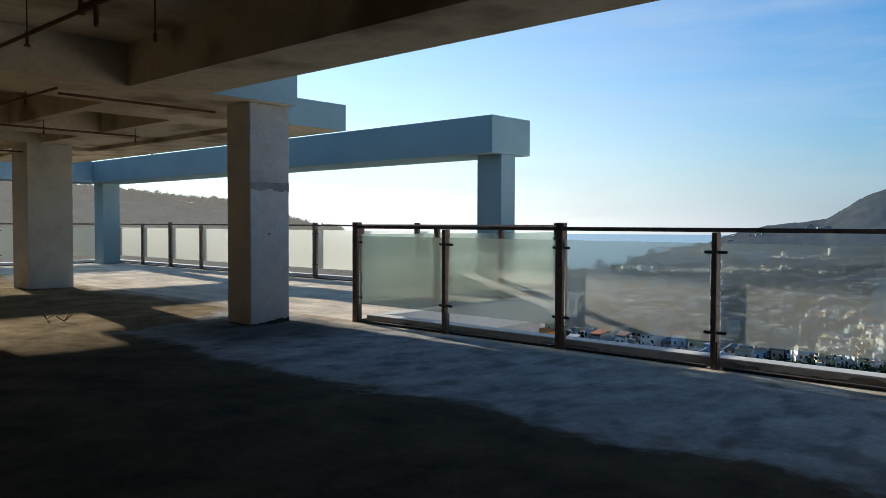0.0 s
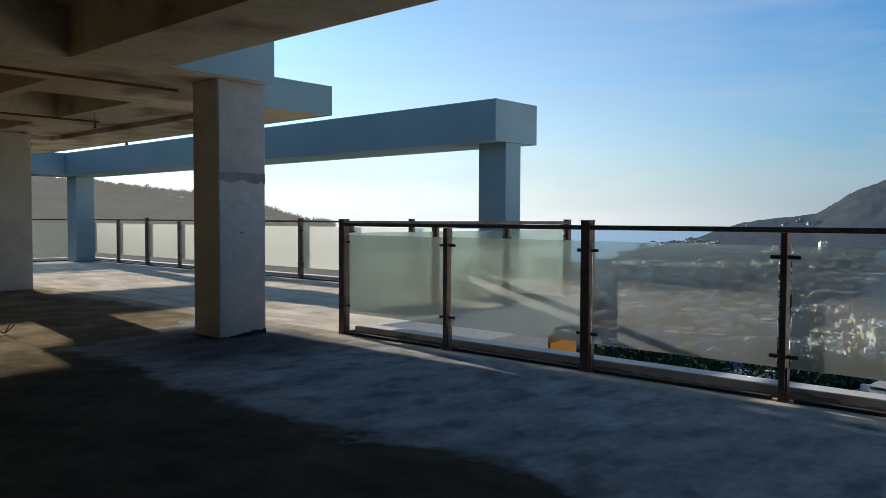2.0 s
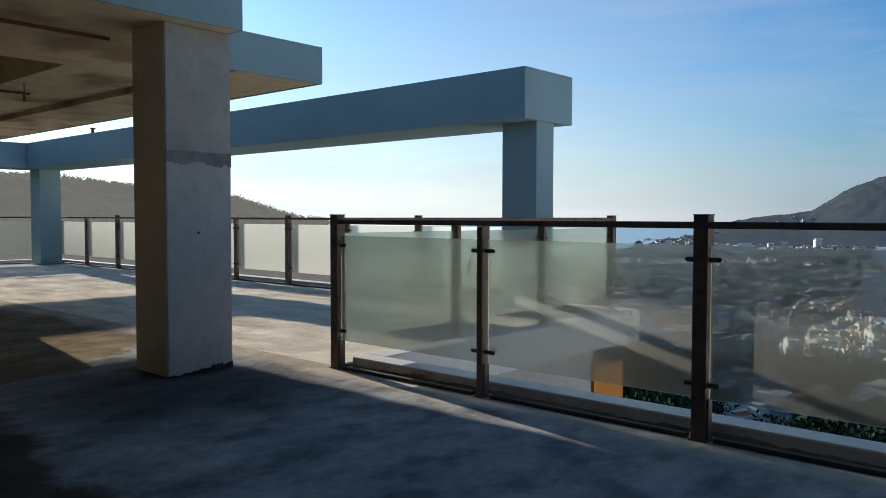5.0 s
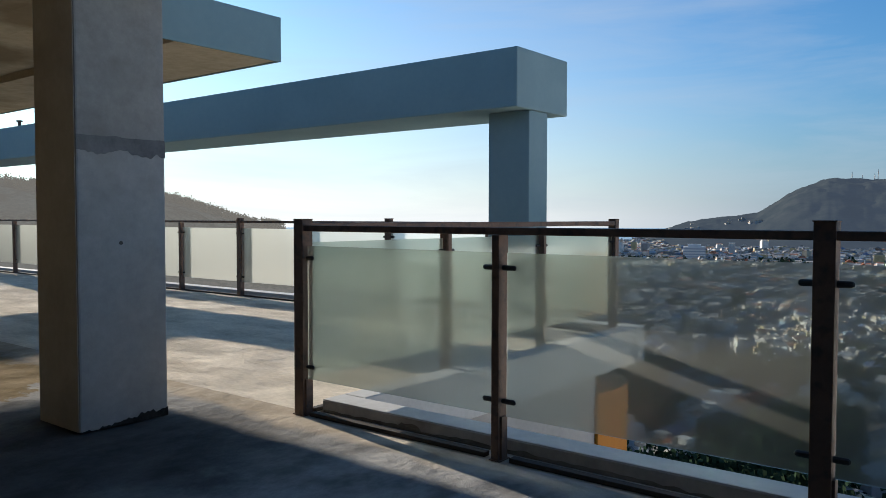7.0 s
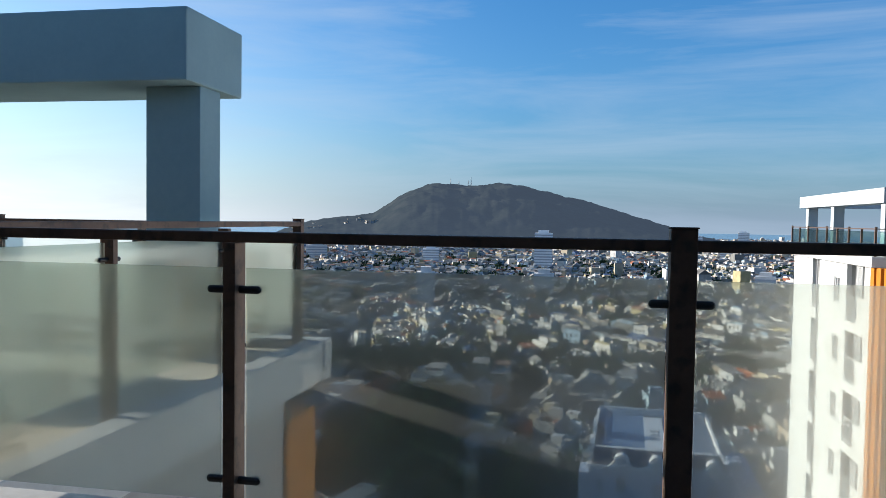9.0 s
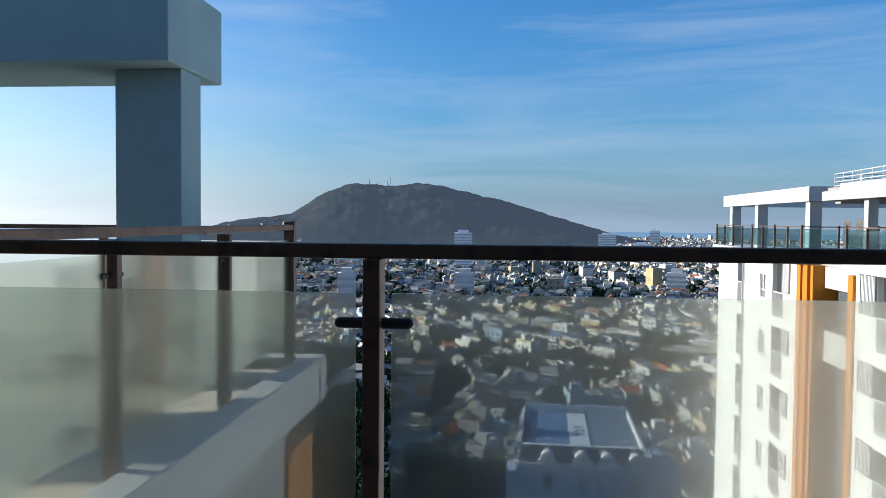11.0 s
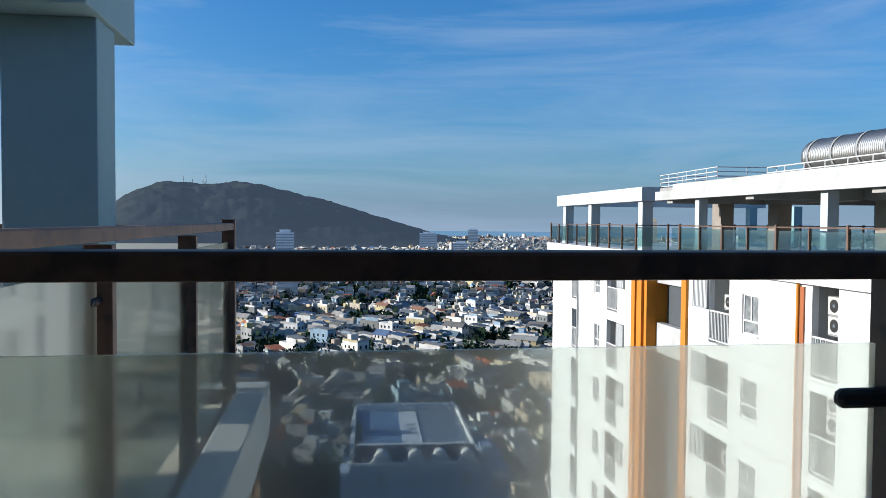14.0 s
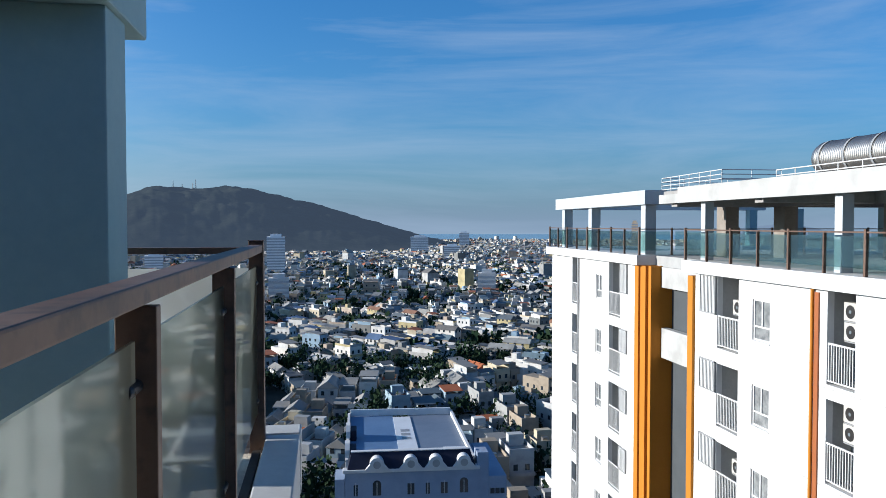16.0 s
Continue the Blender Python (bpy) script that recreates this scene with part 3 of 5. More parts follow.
concrete_column(-1.35, -0.765, -1.31, -0.65, PLASTER, "square grey plastered concrete column with a dark cement band", True)
concrete_column(-10.0, -9.1, -1.3, -0.36, PLASTER_OLD, "broad square plastered concrete column", False)


# ---------------- glass railings ----------------
def clamp_pair(t, x, y, z, along, sides):
    for s in sides:
        bm = bmesh.new()
        c = Vector((x, y, z))
        d = Vector((1, 0, 0)) if along == "x" else Vector((0, 1, 0))
        add_tube(bm, c + d * s * 0.025, c + d * s * 0.105, 0.017, 12)
        bmesh.ops.create_uvsphere(bm, u_segments=10, v_segments=6, radius=0.017, matrix=Matrix.Translation(c + d * s * 0.105))
        part("glass_clamp", bm, BLACK, t, "black glass clamp")


def railing(name, start, step_list, along, thick_first, flip=1, label="", rail=(1.364, 1.408, 0.038), pane_top=1.265, thick=None):
    """A run of posts, hand rail and glass panes along x or y from start; steps are post distances; every second post is thick."""
    t = thing(name, (start[0], start[1], 0), label, "railing", "glass railings of the terrace")
    ax = Vector((1, 0, 0)) * flip if along == "x" else Vector((0, 1, 0)) * flip

    def run_box(u0, u1, v0, v1, z0, z1, bevel=0.0):
        a, b = ax * u0, ax * u1
        if along == "x":
            return box(min(a.x, b.x), max(a.x, b.x), v0, v1, z0, z1, bevel)
        return box(v0, v1, min(a.y, b.y), max(a.y, b.y), z0, z1, bevel)

    for k, u in enumerate(step_list):
        heavy = (k % 2 == 0) == thick_first if thick is None else k in thick
        last = k == len(step_list) - 1
        if not (k == 0 and name in ("side_railing", "end_railing")):
            h, w = (0.048, 1.45) if heavy else (0.026, 1.362)
            post = part("post", run_box(u - h, u + h, -0.05, 0.05, 0, w, 0.004), STEEL, t)
            if heavy:
                part("post_cap", run_box(u - h - 0.004, u + h + 0.004, -0.054, 0.054, w, w + 0.006, 0.002), STEEL, t)
            part("base_plate", run_box(u - h - 0.012, u + h + 0.016, -0.056, 0.056, 0.0, 0.007), STEEL, t)
            part("foot_sleeve", run_box(u + h + 0.0005, u + h + 0.014, -0.03, 0.03, 0.008, 0.27, 0.002), STEEL, t)
            sides = [s for s in (-1, 1) if not (k == 0 and s == -1) and not (last and s == 1)]
            for z in (0.36, 1.166):
                p = ax * u
                clamp_pair(t, p.x, p.y, z, along, [s * flip for s in sides])
    edges = step_list
    for u0, u1 in zip(edges, edges[1:]):
        part("glass_pane", run_box(u0 + 0.055, u1 - 0.055, -0.005, 0.005, 0.27, pane_top), GLASS if name == "front_railing" else GLASS_FROST if name == "side_railing" else GLASS_BACKLIT, t, "dusty frosted glass pane")
        part("base_bar", run_box(u0 + 0.09, u1 - 0.09, -0.028, 0.028, 0.0, 0.03, 0.004), BAR, t, "blackened flat steel bar along the floor")
    part("hand_rail", run_box(edges[0], edges[-1], -rail[2], rail[2], rail[0], rail[1], 0.006), STEEL, t)
    return t


railing("front_railing", (0, 0), [0, 1.755, 3.555, 5.39, 7.15, 8.94, 10.74, 12.53, 14.33, 16.12, 17.92, 19.7, 21.5], "x", True, 1,
        "brown steel railing with dusty frosted glass panes", pane_top=1.257)
railing("side_railing", (0, 0), [0, 1.72, 3.4, 5.16], "y", False, 1, "brown steel railing with frosted glass along the terrace side",
        rail=(1.374, 1.426, 0.044), pane_top=1.28, thick=(3,))
railing("end_railing", (0, 5.16), [0, 1.92, 3.82, 5.70, 7.55, 9.45, 11.3, 13.2, 15.1, 17.0, 18.9], "x", True, -1, "brown steel glass railing along the terrace end")
railing("west_railing", (-19.3, 5.16), [0, 1.9, 3.8, 5.7, 7.6, 9.5, 11.4, 13.3, 15.2, 17.1, 19.0, 20.9, 22.8], "y", True, -1, "brown steel glass railing along the far terrace edge")


# ---------------- pipes under the ceiling ----------------
def sprinkler_line(a, b, drops, label="thin rusty sprinkler pipe hung under the ceiling"):
    t = thing("sprinkler_pipe", a, label, "pipe", "sprinkler pipes")
    o = Vector(a)
    d = Vector(b) - o
    part("pipe", tube((0, 0, 0), d, 0.017), PIPE, t)
    for f in drops:
        p = d * f
        part("hanger_rod", tube(p, p + Vector((0, 0, CEIL_Z - a[2])), 0.006, 6), PIPE, t)
        bm = tube(p + Vector((0.0, 0, 0.02)), p + Vector((0, 0, -0.09)), 0.014, 8)
        add_tube(bm, p + Vector((0, 0, -0.09)), p + Vector((0, 0, -0.10)), 0.028, 10)
        part("sprinkler_head", bm, PIPE, t)
    return t


sprinkler_line((-1.21, -3.71, 3.0), (-1.21, -1.59, 3.0), ())
sprinkler_line((-1.21, -3.73, 3.06), (-6.26, -3.73, 3.06), (0.2, 0.75))
sprinkler_line((-5.04, -7.39, 3.0), (-5.04, -0.82, 3.0), (0.45, 0.75, 0.99))
sprinkler_line((-9.35, -7.39, 2.95), (-9.35, -0.26, 2.95), (0.5, 0.99))
sprinkler_line((-0.91, -5.0, 3.04), (9.41, -5.0, 3.06), (0.229, 0.6, 0.85))
drop = thing("sprinkler_drop", (1.72, -3.98, CEIL_Z), "thin rusty hanging sprinkler drop with its head", "pipe")
part("rod", tube((0, 0, 0), (0, 0, -0.47), 0.008, 8), PIPE, drop)
part("sprinkler_head", tube((0, 0, -0.47), (0, 0, -0.55), 0.02, 8), PIPE, drop)
valve = thing("pipe_fitting", (2.68, -5.0, 3.055), "rusty tee fitting with short drops on the sprinkler pipe", "pipe")
bm = tube((-0.12, 0, 0), (0.12, 0, 0), 0.034)
part("sleeve", bm, PIPE, valve)
part("stub", tube((-0.12, 0, -0.04), (-0.12, 0, 0.16), 0.026, 10), PIPE, valve)
part("stub", tube((0.13, 0, 0.05), (0.13, 0, -0.17), 0.02, 10), PIPE, valve)

# scraps on the floor inside
for x, y, r in ((-3.45, -3.05, 20), (-3.05, -2.95, 75)):
    t = thing("wire_scrap", (x, y, 0), "short rusty wire scraps lying on the concrete floor", "debris", "scraps on the floor")
    t.rotation_euler = (0, 0, radians(r))
    for k, (dx, dy, dz) in enumerate(((0.12, 0.05, 0.10), (-0.10, 0.06, 0.07), (0.05, -0.11, 0.12))):
        part("wire", tube((0, 0, 0.004), (dx, dy, dz), 0.007, 6), PIPE, t)
stub = thing("beam_stub", (-14.6, 4.3, 3.52), "small dark steel stub on the pergola beam", "fitting")
part("pin", tube((0, 0, 0), (0, 0, 0.16), 0.04, 10), STEEL, stub)
part("cap", tube((0, 0, 0.16), (0, 0, 0.19), 0.07, 10), STEEL, stub)

# ---------------- ground, sea and hills ----------------
def flat_ring(name, r0, r1, a0, a1, z, material, label, steps=48):
    bm = bmesh.new()
    rows = []
    for k in range(steps + 1):
        a = radians(a0 + (a1 - a0) * k / steps)
        d = Vector((-math.sin(a), math.cos(a), 0))
        rows.append([bm.verts.new(d * r + Vector((0, 0, z))) for r in ((r0, r1) if r0 else (0.01, r1))])
    for a, b in zip(rows, rows[1:]):
        bm.faces.new((a[0], a[1], b[1], b[0]))
    bmesh.ops.recalc_face_normals(bm, faces=bm.faces)
    return structure(name, bm, material, label)


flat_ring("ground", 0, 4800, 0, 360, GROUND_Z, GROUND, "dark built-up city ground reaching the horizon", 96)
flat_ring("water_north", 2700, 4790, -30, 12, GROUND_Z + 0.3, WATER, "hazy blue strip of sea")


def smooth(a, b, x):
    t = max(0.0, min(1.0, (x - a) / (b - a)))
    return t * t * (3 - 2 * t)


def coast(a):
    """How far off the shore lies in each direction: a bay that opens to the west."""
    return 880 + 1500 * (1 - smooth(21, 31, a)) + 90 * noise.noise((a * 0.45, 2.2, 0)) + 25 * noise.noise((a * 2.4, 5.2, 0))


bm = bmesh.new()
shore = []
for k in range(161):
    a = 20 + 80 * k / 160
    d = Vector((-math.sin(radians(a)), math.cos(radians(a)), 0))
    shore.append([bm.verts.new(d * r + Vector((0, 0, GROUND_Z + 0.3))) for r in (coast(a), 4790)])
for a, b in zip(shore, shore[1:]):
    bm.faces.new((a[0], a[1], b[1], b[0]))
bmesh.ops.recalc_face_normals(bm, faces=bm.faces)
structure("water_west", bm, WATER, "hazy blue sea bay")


def hill(name, material, dist, depth, a0, a1, crest, na, nr, label, rough=6.0):
    """A hill seen from the terrace: crest(angle) is its height above the ground along a ring of that distance."""
    bm = bmesh.new()
    grid = []
    for i in range(na + 1):
        ang = a0 + (a1 - a0) * i / na
        d = Vector((-math.sin(radians(ang)), math.cos(radians(ang)), 0))
        top = crest(ang)
        col = []
        for j in range(nr + 1):
            f = j / nr
            r = dist - depth + 2 * depth * f
            p = d * r
            fold = 0.8 + 0.22 * noise.fractal((p.x / 160, p.y / 160, 3.1), 1.0, 2.0, 4)
            up = math.sin(math.pi * f) ** 1.1
            gully = noise.fractal((p.x / 120, p.y / 120, 7.7), 0.9, 2.0, 5)
            h = top * up * (1 if abs(f - 0.5) < 0.03 else (fold * (1 - up) + up) * (1 - 0.16 * abs(gully)))
            h += rough * noise.fractal((p.x / 40, p.y / 40, 0), 1.0, 2.0, 4) * up
            col.append(bm.verts.new((p.x, p.y, GROUND_Z - 2 + max(0, h))))
        grid.append(col)
    for a, b in zip(grid, grid[1:]):
        for j in range(nr):
            f = bm.faces.new((a[j], a[j + 1], b[j + 1], b[j]))
            f.smooth = True
    bmesh.ops.recalc_face_normals(bm, faces=bm.faces)
    return structure(name, bm, material, label)


def crest_far(a):
    # a nearly level double top, a steep west shoulder above a low sinking spur, and a long east slope
    top = 156.5 + 2.5 * math.cos(math.tau * (a - 6.8) / 5.0)
    east = min(10 + 11 * (a + 9.1), 110 + 8.5 * a)
    spur = 74 - 4 * (a - 16.1) - 1.2 * max(0.0, a - 18.5) ** 2
    west = max(74 + 24.6 * (16.1 - a), spur) if a > 12 else 999
    h = min(top, east, west, 157 - 13 * (a - 11.9) if 11.9 < a < 15 else 999)
    return max(0.0, h + 1.6 * noise.noise((a * 2.1, 0.7, 0.2)) + 0.9 * noise.noise((a * 7.0, 4.7, 0.2)))


def crest_west(a):
    return 55 * smooth(45, 50.5, a) + 26 * smooth(50.5, 59, a) + 14 * smooth(58, 72, a)


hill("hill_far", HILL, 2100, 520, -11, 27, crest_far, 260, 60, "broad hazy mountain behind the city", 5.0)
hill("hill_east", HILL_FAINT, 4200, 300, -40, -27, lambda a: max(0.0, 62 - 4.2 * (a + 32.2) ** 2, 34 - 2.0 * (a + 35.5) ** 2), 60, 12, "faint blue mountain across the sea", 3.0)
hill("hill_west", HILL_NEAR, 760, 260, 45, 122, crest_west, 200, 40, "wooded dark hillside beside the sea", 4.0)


def leaf_clumps(name, places, label, leaves=36, fine=1.0):
    """Trees as scattered leaf clumps: many small faces around each crown's limbs, joined as one mass."""
    rng = random.Random(7)
    verts, faces = [], []
    for x, y, z, s in places:
        blobs = [(x + rng.uniform(-.5, .5) * s, y + rng.uniform(-.5, .5) * s, z + s * rng.uniform(.45, 1.0), s * rng.uniform(.25, .45)) for _ in range(5)]
        for _ in range(leaves):
            bx, by, bz, br = rng.choice(blobs)
            c = Vector((bx + rng.gauss(0, .55) * br, by + rng.gauss(0, .55) * br, bz + rng.gauss(0, .5) * br))
            q = Euler((rng.uniform(0, 6.3), rng.uniform(0, 6.3), rng.uniform(0, 6.3))).to_matrix()
            w = s * rng.uniform(.10, .22) * fine
            k = len(verts)
            for dx, dy in ((-w, -w * .6), (w, -w * .5), (w * .8, w * .7), (-w * .7, w * .6)):
                verts.append(c + q @ Vector((dx, dy, 0)))
            faces.append((k, k + 1, k + 2, k + 3))
    data = bpy.data.meshes.new(name)
    data.from_pydata(verts, [], faces)
    data.materials.append(LEAF)
    return tagged(new(name, data), label, "trees", kind="stuff")


FASCIA_CEMENT = surface("weathered_white_fascia", (0.34, 0.34, 0.33), (0.41, 0.41, 0.40), 0.8, 0.5, 9.0, 0.08, stain=(0.22, 0.215, 0.20), stain_scale=0.7, stain_amount=0.4)
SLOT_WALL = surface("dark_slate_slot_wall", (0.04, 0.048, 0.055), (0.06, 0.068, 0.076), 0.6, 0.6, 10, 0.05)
# paler variant of the pergola paint, with the sunlight put into its colour
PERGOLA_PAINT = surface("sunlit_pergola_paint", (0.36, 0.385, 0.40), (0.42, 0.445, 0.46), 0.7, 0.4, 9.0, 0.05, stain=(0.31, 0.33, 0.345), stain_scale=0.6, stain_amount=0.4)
PLASTER_DARK = surface("brown_grey_render", (0.16, 0.14, 0.12), (0.26, 0.23, 0.20), 0.85, 1.0, 12.0, 0.1)
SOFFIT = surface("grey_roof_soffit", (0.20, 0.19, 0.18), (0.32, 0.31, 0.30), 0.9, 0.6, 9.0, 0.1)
CURTAIN_GLASS = surface("curtained_window_glass", (0.09, 0.095, 0.10), (0.30, 0.31, 0.31), 0.12, 2.5, 6, 0.0)
# ---------------- the twin tower ----------------
TX = 16.95          # face of the tower that looks at our terrace


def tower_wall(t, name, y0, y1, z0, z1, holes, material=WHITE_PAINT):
    """A wall 0.25 m thick along y with rectangular holes (ya, yb, za, zb) through it."""
    ys = sorted({y0, y1, *[h[0] for h in holes], *[h[1] for h in holes]})
    zs = sorted({z0, z1, *[h[2] for h in holes], *[h[3] for h in holes]})
    bm = bmesh.new()
    for ya, yb in zip(ys, ys[1:]):
        run = None
        for za, zb in zip(zs, zs[1:]):
            solid = not any(h[0] <= ya and yb <= h[1] and h[2] <= za and zb <= h[3] for h in holes)
            if solid and run:
                run[1] = zb
            elif solid:
                run = [za, zb]
            if run and not solid:
                add_box(bm, TX, TX + 0.25, ya, yb, run[0], run[1])
                run = None
        if run:
            add_box(bm, TX, TX + 0.25, ya, yb, run[0], run[1])
    return part(name, bm, material, t)


def sliding_window(t, ya, yb, za, zb):
    bm = bmesh.new()
    w = 0.07
    x0, x1 = TX + 0.06, TX + 0.13
    add_box(bm, x0, x1, ya, ya + w, za, zb)
    add_box(bm, x0, x1, yb - w, yb, za, zb)
    add_box(bm, x0, x1, ya + w, yb - w, za, za + w)
    add_box(bm, x0, x1, ya + w, yb - w, zb - w, zb)
    mid, low = (ya + yb) / 2, za + (zb - za) * 0.34
    add_box(bm, x0, x1, ya + w, yb - w, low - w / 2, low + w / 2)
    add_box(bm, x0 - 0.01, x1, mid - w / 2, mid + w / 2, low + w / 2, zb - w)
    f = part("window_frame", bm, ALU, t, "white aluminium window frame")
    for a, b, c, d in ((ya + w, mid - w / 2, low + w / 2, zb - w), (mid + w / 2, yb - w, low + w / 2, zb - w), (ya + w, yb - w, za + w, low - w / 2)):
        part("pane", box(x1 - 0.03, x1 - 0.02, a, b, c, d), CURTAIN_GLASS, f)
    part("window_sill", box(TX - 0.05, TX + 0.1, ya - 0.05, yb + 0.05, za - 0.06, za - 0.005), WHITE_PAINT, t)


def ac_unit(t, x, y, z, turned=False):
    bm = box(x, x + 0.32, y, y + 0.85, z, z + 0.6, 0.02)
    u = part("air_conditioner", bm, AC_WHITE, t, "white air-conditioner outdoor unit")
    part("fan_grille", tube((x - 0.012, y + 0.52, z + 0.3), (x - 0.002, y + 0.52, z + 0.3), 0.22, 20), BLACK, u, "dark round fan grille")
    part("hub", tube((x - 0.018, y + 0.52, z + 0.3), (x - 0.013, y + 0.52, z + 0.3), 0.06, 12), DARK_WALL, u)
    part("bracket", box(x - 0.02, x + 0.38, y + 0.05, y + 0.8, z - 0.04, z - 0.004), GREY_METAL, u)


def drying_recess(t, ya, yb, za, zb, units, rng):
    """A loggia with grey walls, a bar railing over its lower half and air conditioners above."""
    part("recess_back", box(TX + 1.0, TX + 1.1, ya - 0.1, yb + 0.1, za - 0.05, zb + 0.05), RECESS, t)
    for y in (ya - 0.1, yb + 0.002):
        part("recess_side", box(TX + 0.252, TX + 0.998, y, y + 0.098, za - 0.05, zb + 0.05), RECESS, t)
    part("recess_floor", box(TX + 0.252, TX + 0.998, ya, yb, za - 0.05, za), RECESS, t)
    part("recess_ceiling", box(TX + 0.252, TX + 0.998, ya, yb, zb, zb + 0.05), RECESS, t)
    part("door_leaf", box(TX + 0.96, TX + 0.995, ya + 0.1, ya + 0.8, za + 0.02, za + 2.1), WINDOW_DARK, t, "dark glazed loggia door")
    top = za + 1.4
    bm = bmesh.new()
    add_box(bm, TX + 0.03, TX + 0.08, ya, yb, top - 0.06, top)
    n = int((yb - ya) / 0.13)
    rail = part("balcony_rail", bm, ALU, t, "white bar railing")
    part("bottom_rail", box(TX + 0.03, TX + 0.08, ya, yb, za + 0.10, za + 0.15), ALU, rail)
    for k in range(n + 1):
        y = ya + 0.04 + (yb - ya - 0.08) * k / n
        part("bar", box(TX + 0.04, TX + 0.065, y - 0.016, y + 0.016, za + 0.152, top - 0.062), ALU, rail)
    for k in range(units):
        ac_unit(t, TX + 0.35, ya + 0.15 + 0.1 * rng.random(), top + 0.12 + 0.66 * k)


def louvre(t, ya, yb, za, zb):
    bm = bmesh.new()
    for a, b, c, d in ((ya, ya + .05, za, zb), (yb - .05, yb, za, zb), (ya, yb, za, za + .05), (ya, yb, zb - .05, zb)):
        add_box(bm, TX - 0.09, TX - 0.004, a, b, c, d)
    f = part("louvre_screen", bm, GREY_METAL, t, "grey vertical louvre screen")
    # added dark plate that stands for the shade between the slats
    part("gap_shade", box(TX - 0.018, TX - 0.006, ya + .05, yb - .05, za + .05, zb - .05), DARK_WALL, f)
    n = max(4, int((yb - ya) / 0.13))
    for k in range(n):
        y = ya + 0.07 + (yb - ya - 0.14) * (k + 0.5) / n
        part("slat", box(TX - 0.08, TX - 0.02, y - 0.032, y + 0.032, za + .052, zb - .052), ALU, f)


def build_tower():
    rng = random.Random(3)
    t = thing("apartment_tower", (0, 0, 0), "tall white apartment tower with orange pilasters and roof terrace", "building")
    holes_wing, holes_main = [], []
    for k in range(7):
        z, cut = -3.33 * k, -0.6 if k == 0 else 0
        slot = (48.85, 49.9, z - 3.68, cut or z - 1.05)
        wing = (41.35, 43.1, z - 3.72, cut or z - 0.95)
        main = (28.72, 30.44, z - 3.68, cut or z - 1.0)
        right = (21.75, 23.15, z - 3.75, cut or z - 0.9)
        holes_wing += [slot, (44.3, 45.35, z - 2.93, z - 1.45), wing]
        holes_main += [main, (26.5, 27.7, z - 2.92, z - 1.32), right]
        sliding_window(t, 44.3, 45.35, z - 2.93, z - 1.45)
        sliding_window(t, 26.5, 27.7, z - 2.92, z - 1.32)
        drying_recess(t, *slot, 0, rng)
        drying_recess(t, *wing, 1, rng)
        drying_recess(t, *main, 1 if k % 2 == 0 else 0, rng)
        drying_recess(t, *right, 2, rng)
        louvre(t, 40.27, 41.34, z - 2.27, cut or z - 0.95)
        louvre(t, 30.46, 31.85, z - 2.27, cut or z - 0.95)
        part("ledge_joint", box(TX - 0.012, TX - 0.002, 5, 32.3, z - 0.56 - 3.33, z - 0.54 - 3.33), RECESS, t)
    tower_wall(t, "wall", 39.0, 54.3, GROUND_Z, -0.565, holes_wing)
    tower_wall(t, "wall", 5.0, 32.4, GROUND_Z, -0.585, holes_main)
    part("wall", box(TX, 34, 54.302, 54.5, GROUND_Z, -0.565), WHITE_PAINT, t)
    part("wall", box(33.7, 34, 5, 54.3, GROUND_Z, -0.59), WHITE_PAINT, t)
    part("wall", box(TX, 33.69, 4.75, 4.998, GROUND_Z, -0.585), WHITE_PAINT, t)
    # orange pilasters and the slot between wing and main block
    for x0, y0, y1 in ((16.80, 38.45, 38.95), (16.90, 38.0, 38.44), (16.80, 37.55, 37.99), (16.95, 37.2, 37.54)):
        part("pilaster", box(x0, 18.1, y0, y1, GROUND_Z, -0.57), ORANGE, t, "orange painted rib")
    part("pilaster", box(16.82, 17.4, 32.42, 32.9, GROUND_Z, -0.75), ORANGE, t, "orange painted rib")
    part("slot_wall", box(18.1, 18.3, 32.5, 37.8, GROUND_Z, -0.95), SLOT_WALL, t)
    part("slot_wall", box(17.41, 18.09, 32.42, 32.6, GROUND_Z, -0.95), WHITE_PAINT, t)
    for z0, z1 in ((-1.65, -0.605), (-5.25, -3.72)):
        part("slot_band", box(17.5, 17.9, 32.91, 37.19, z0, z1, 0.02), FASCIA_CEMENT, t, "pale concrete band across the slot")
    for y in (48.55, 23.94):
        d = part("drain_pipe", tube((TX - 0.09, y - .1, GROUND_Z), (TX - 0.09, y - .1, -0.6), 0.06, 12), GREY_METAL if y > 40 else ORANGE, t)
    part("pilaster", box(TX - 0.06, TX - 0.004, 23.54, 23.76, GROUND_Z, -0.72), RUST_ORANGE, t)
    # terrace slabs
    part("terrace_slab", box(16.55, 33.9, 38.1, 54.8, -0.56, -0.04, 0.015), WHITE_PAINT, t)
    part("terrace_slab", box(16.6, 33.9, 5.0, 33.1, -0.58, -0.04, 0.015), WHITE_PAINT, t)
    part("terrace_slab", box(17.6, 33.9, 33.102, 38.098, -0.6, -0.06), RECESS, t)
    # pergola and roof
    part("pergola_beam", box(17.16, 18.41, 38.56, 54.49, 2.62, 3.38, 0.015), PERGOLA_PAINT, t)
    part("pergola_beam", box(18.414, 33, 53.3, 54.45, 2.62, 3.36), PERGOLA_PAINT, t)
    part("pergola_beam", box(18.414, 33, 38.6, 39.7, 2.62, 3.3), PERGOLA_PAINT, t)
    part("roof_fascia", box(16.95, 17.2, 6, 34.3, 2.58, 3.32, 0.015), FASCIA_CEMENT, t)
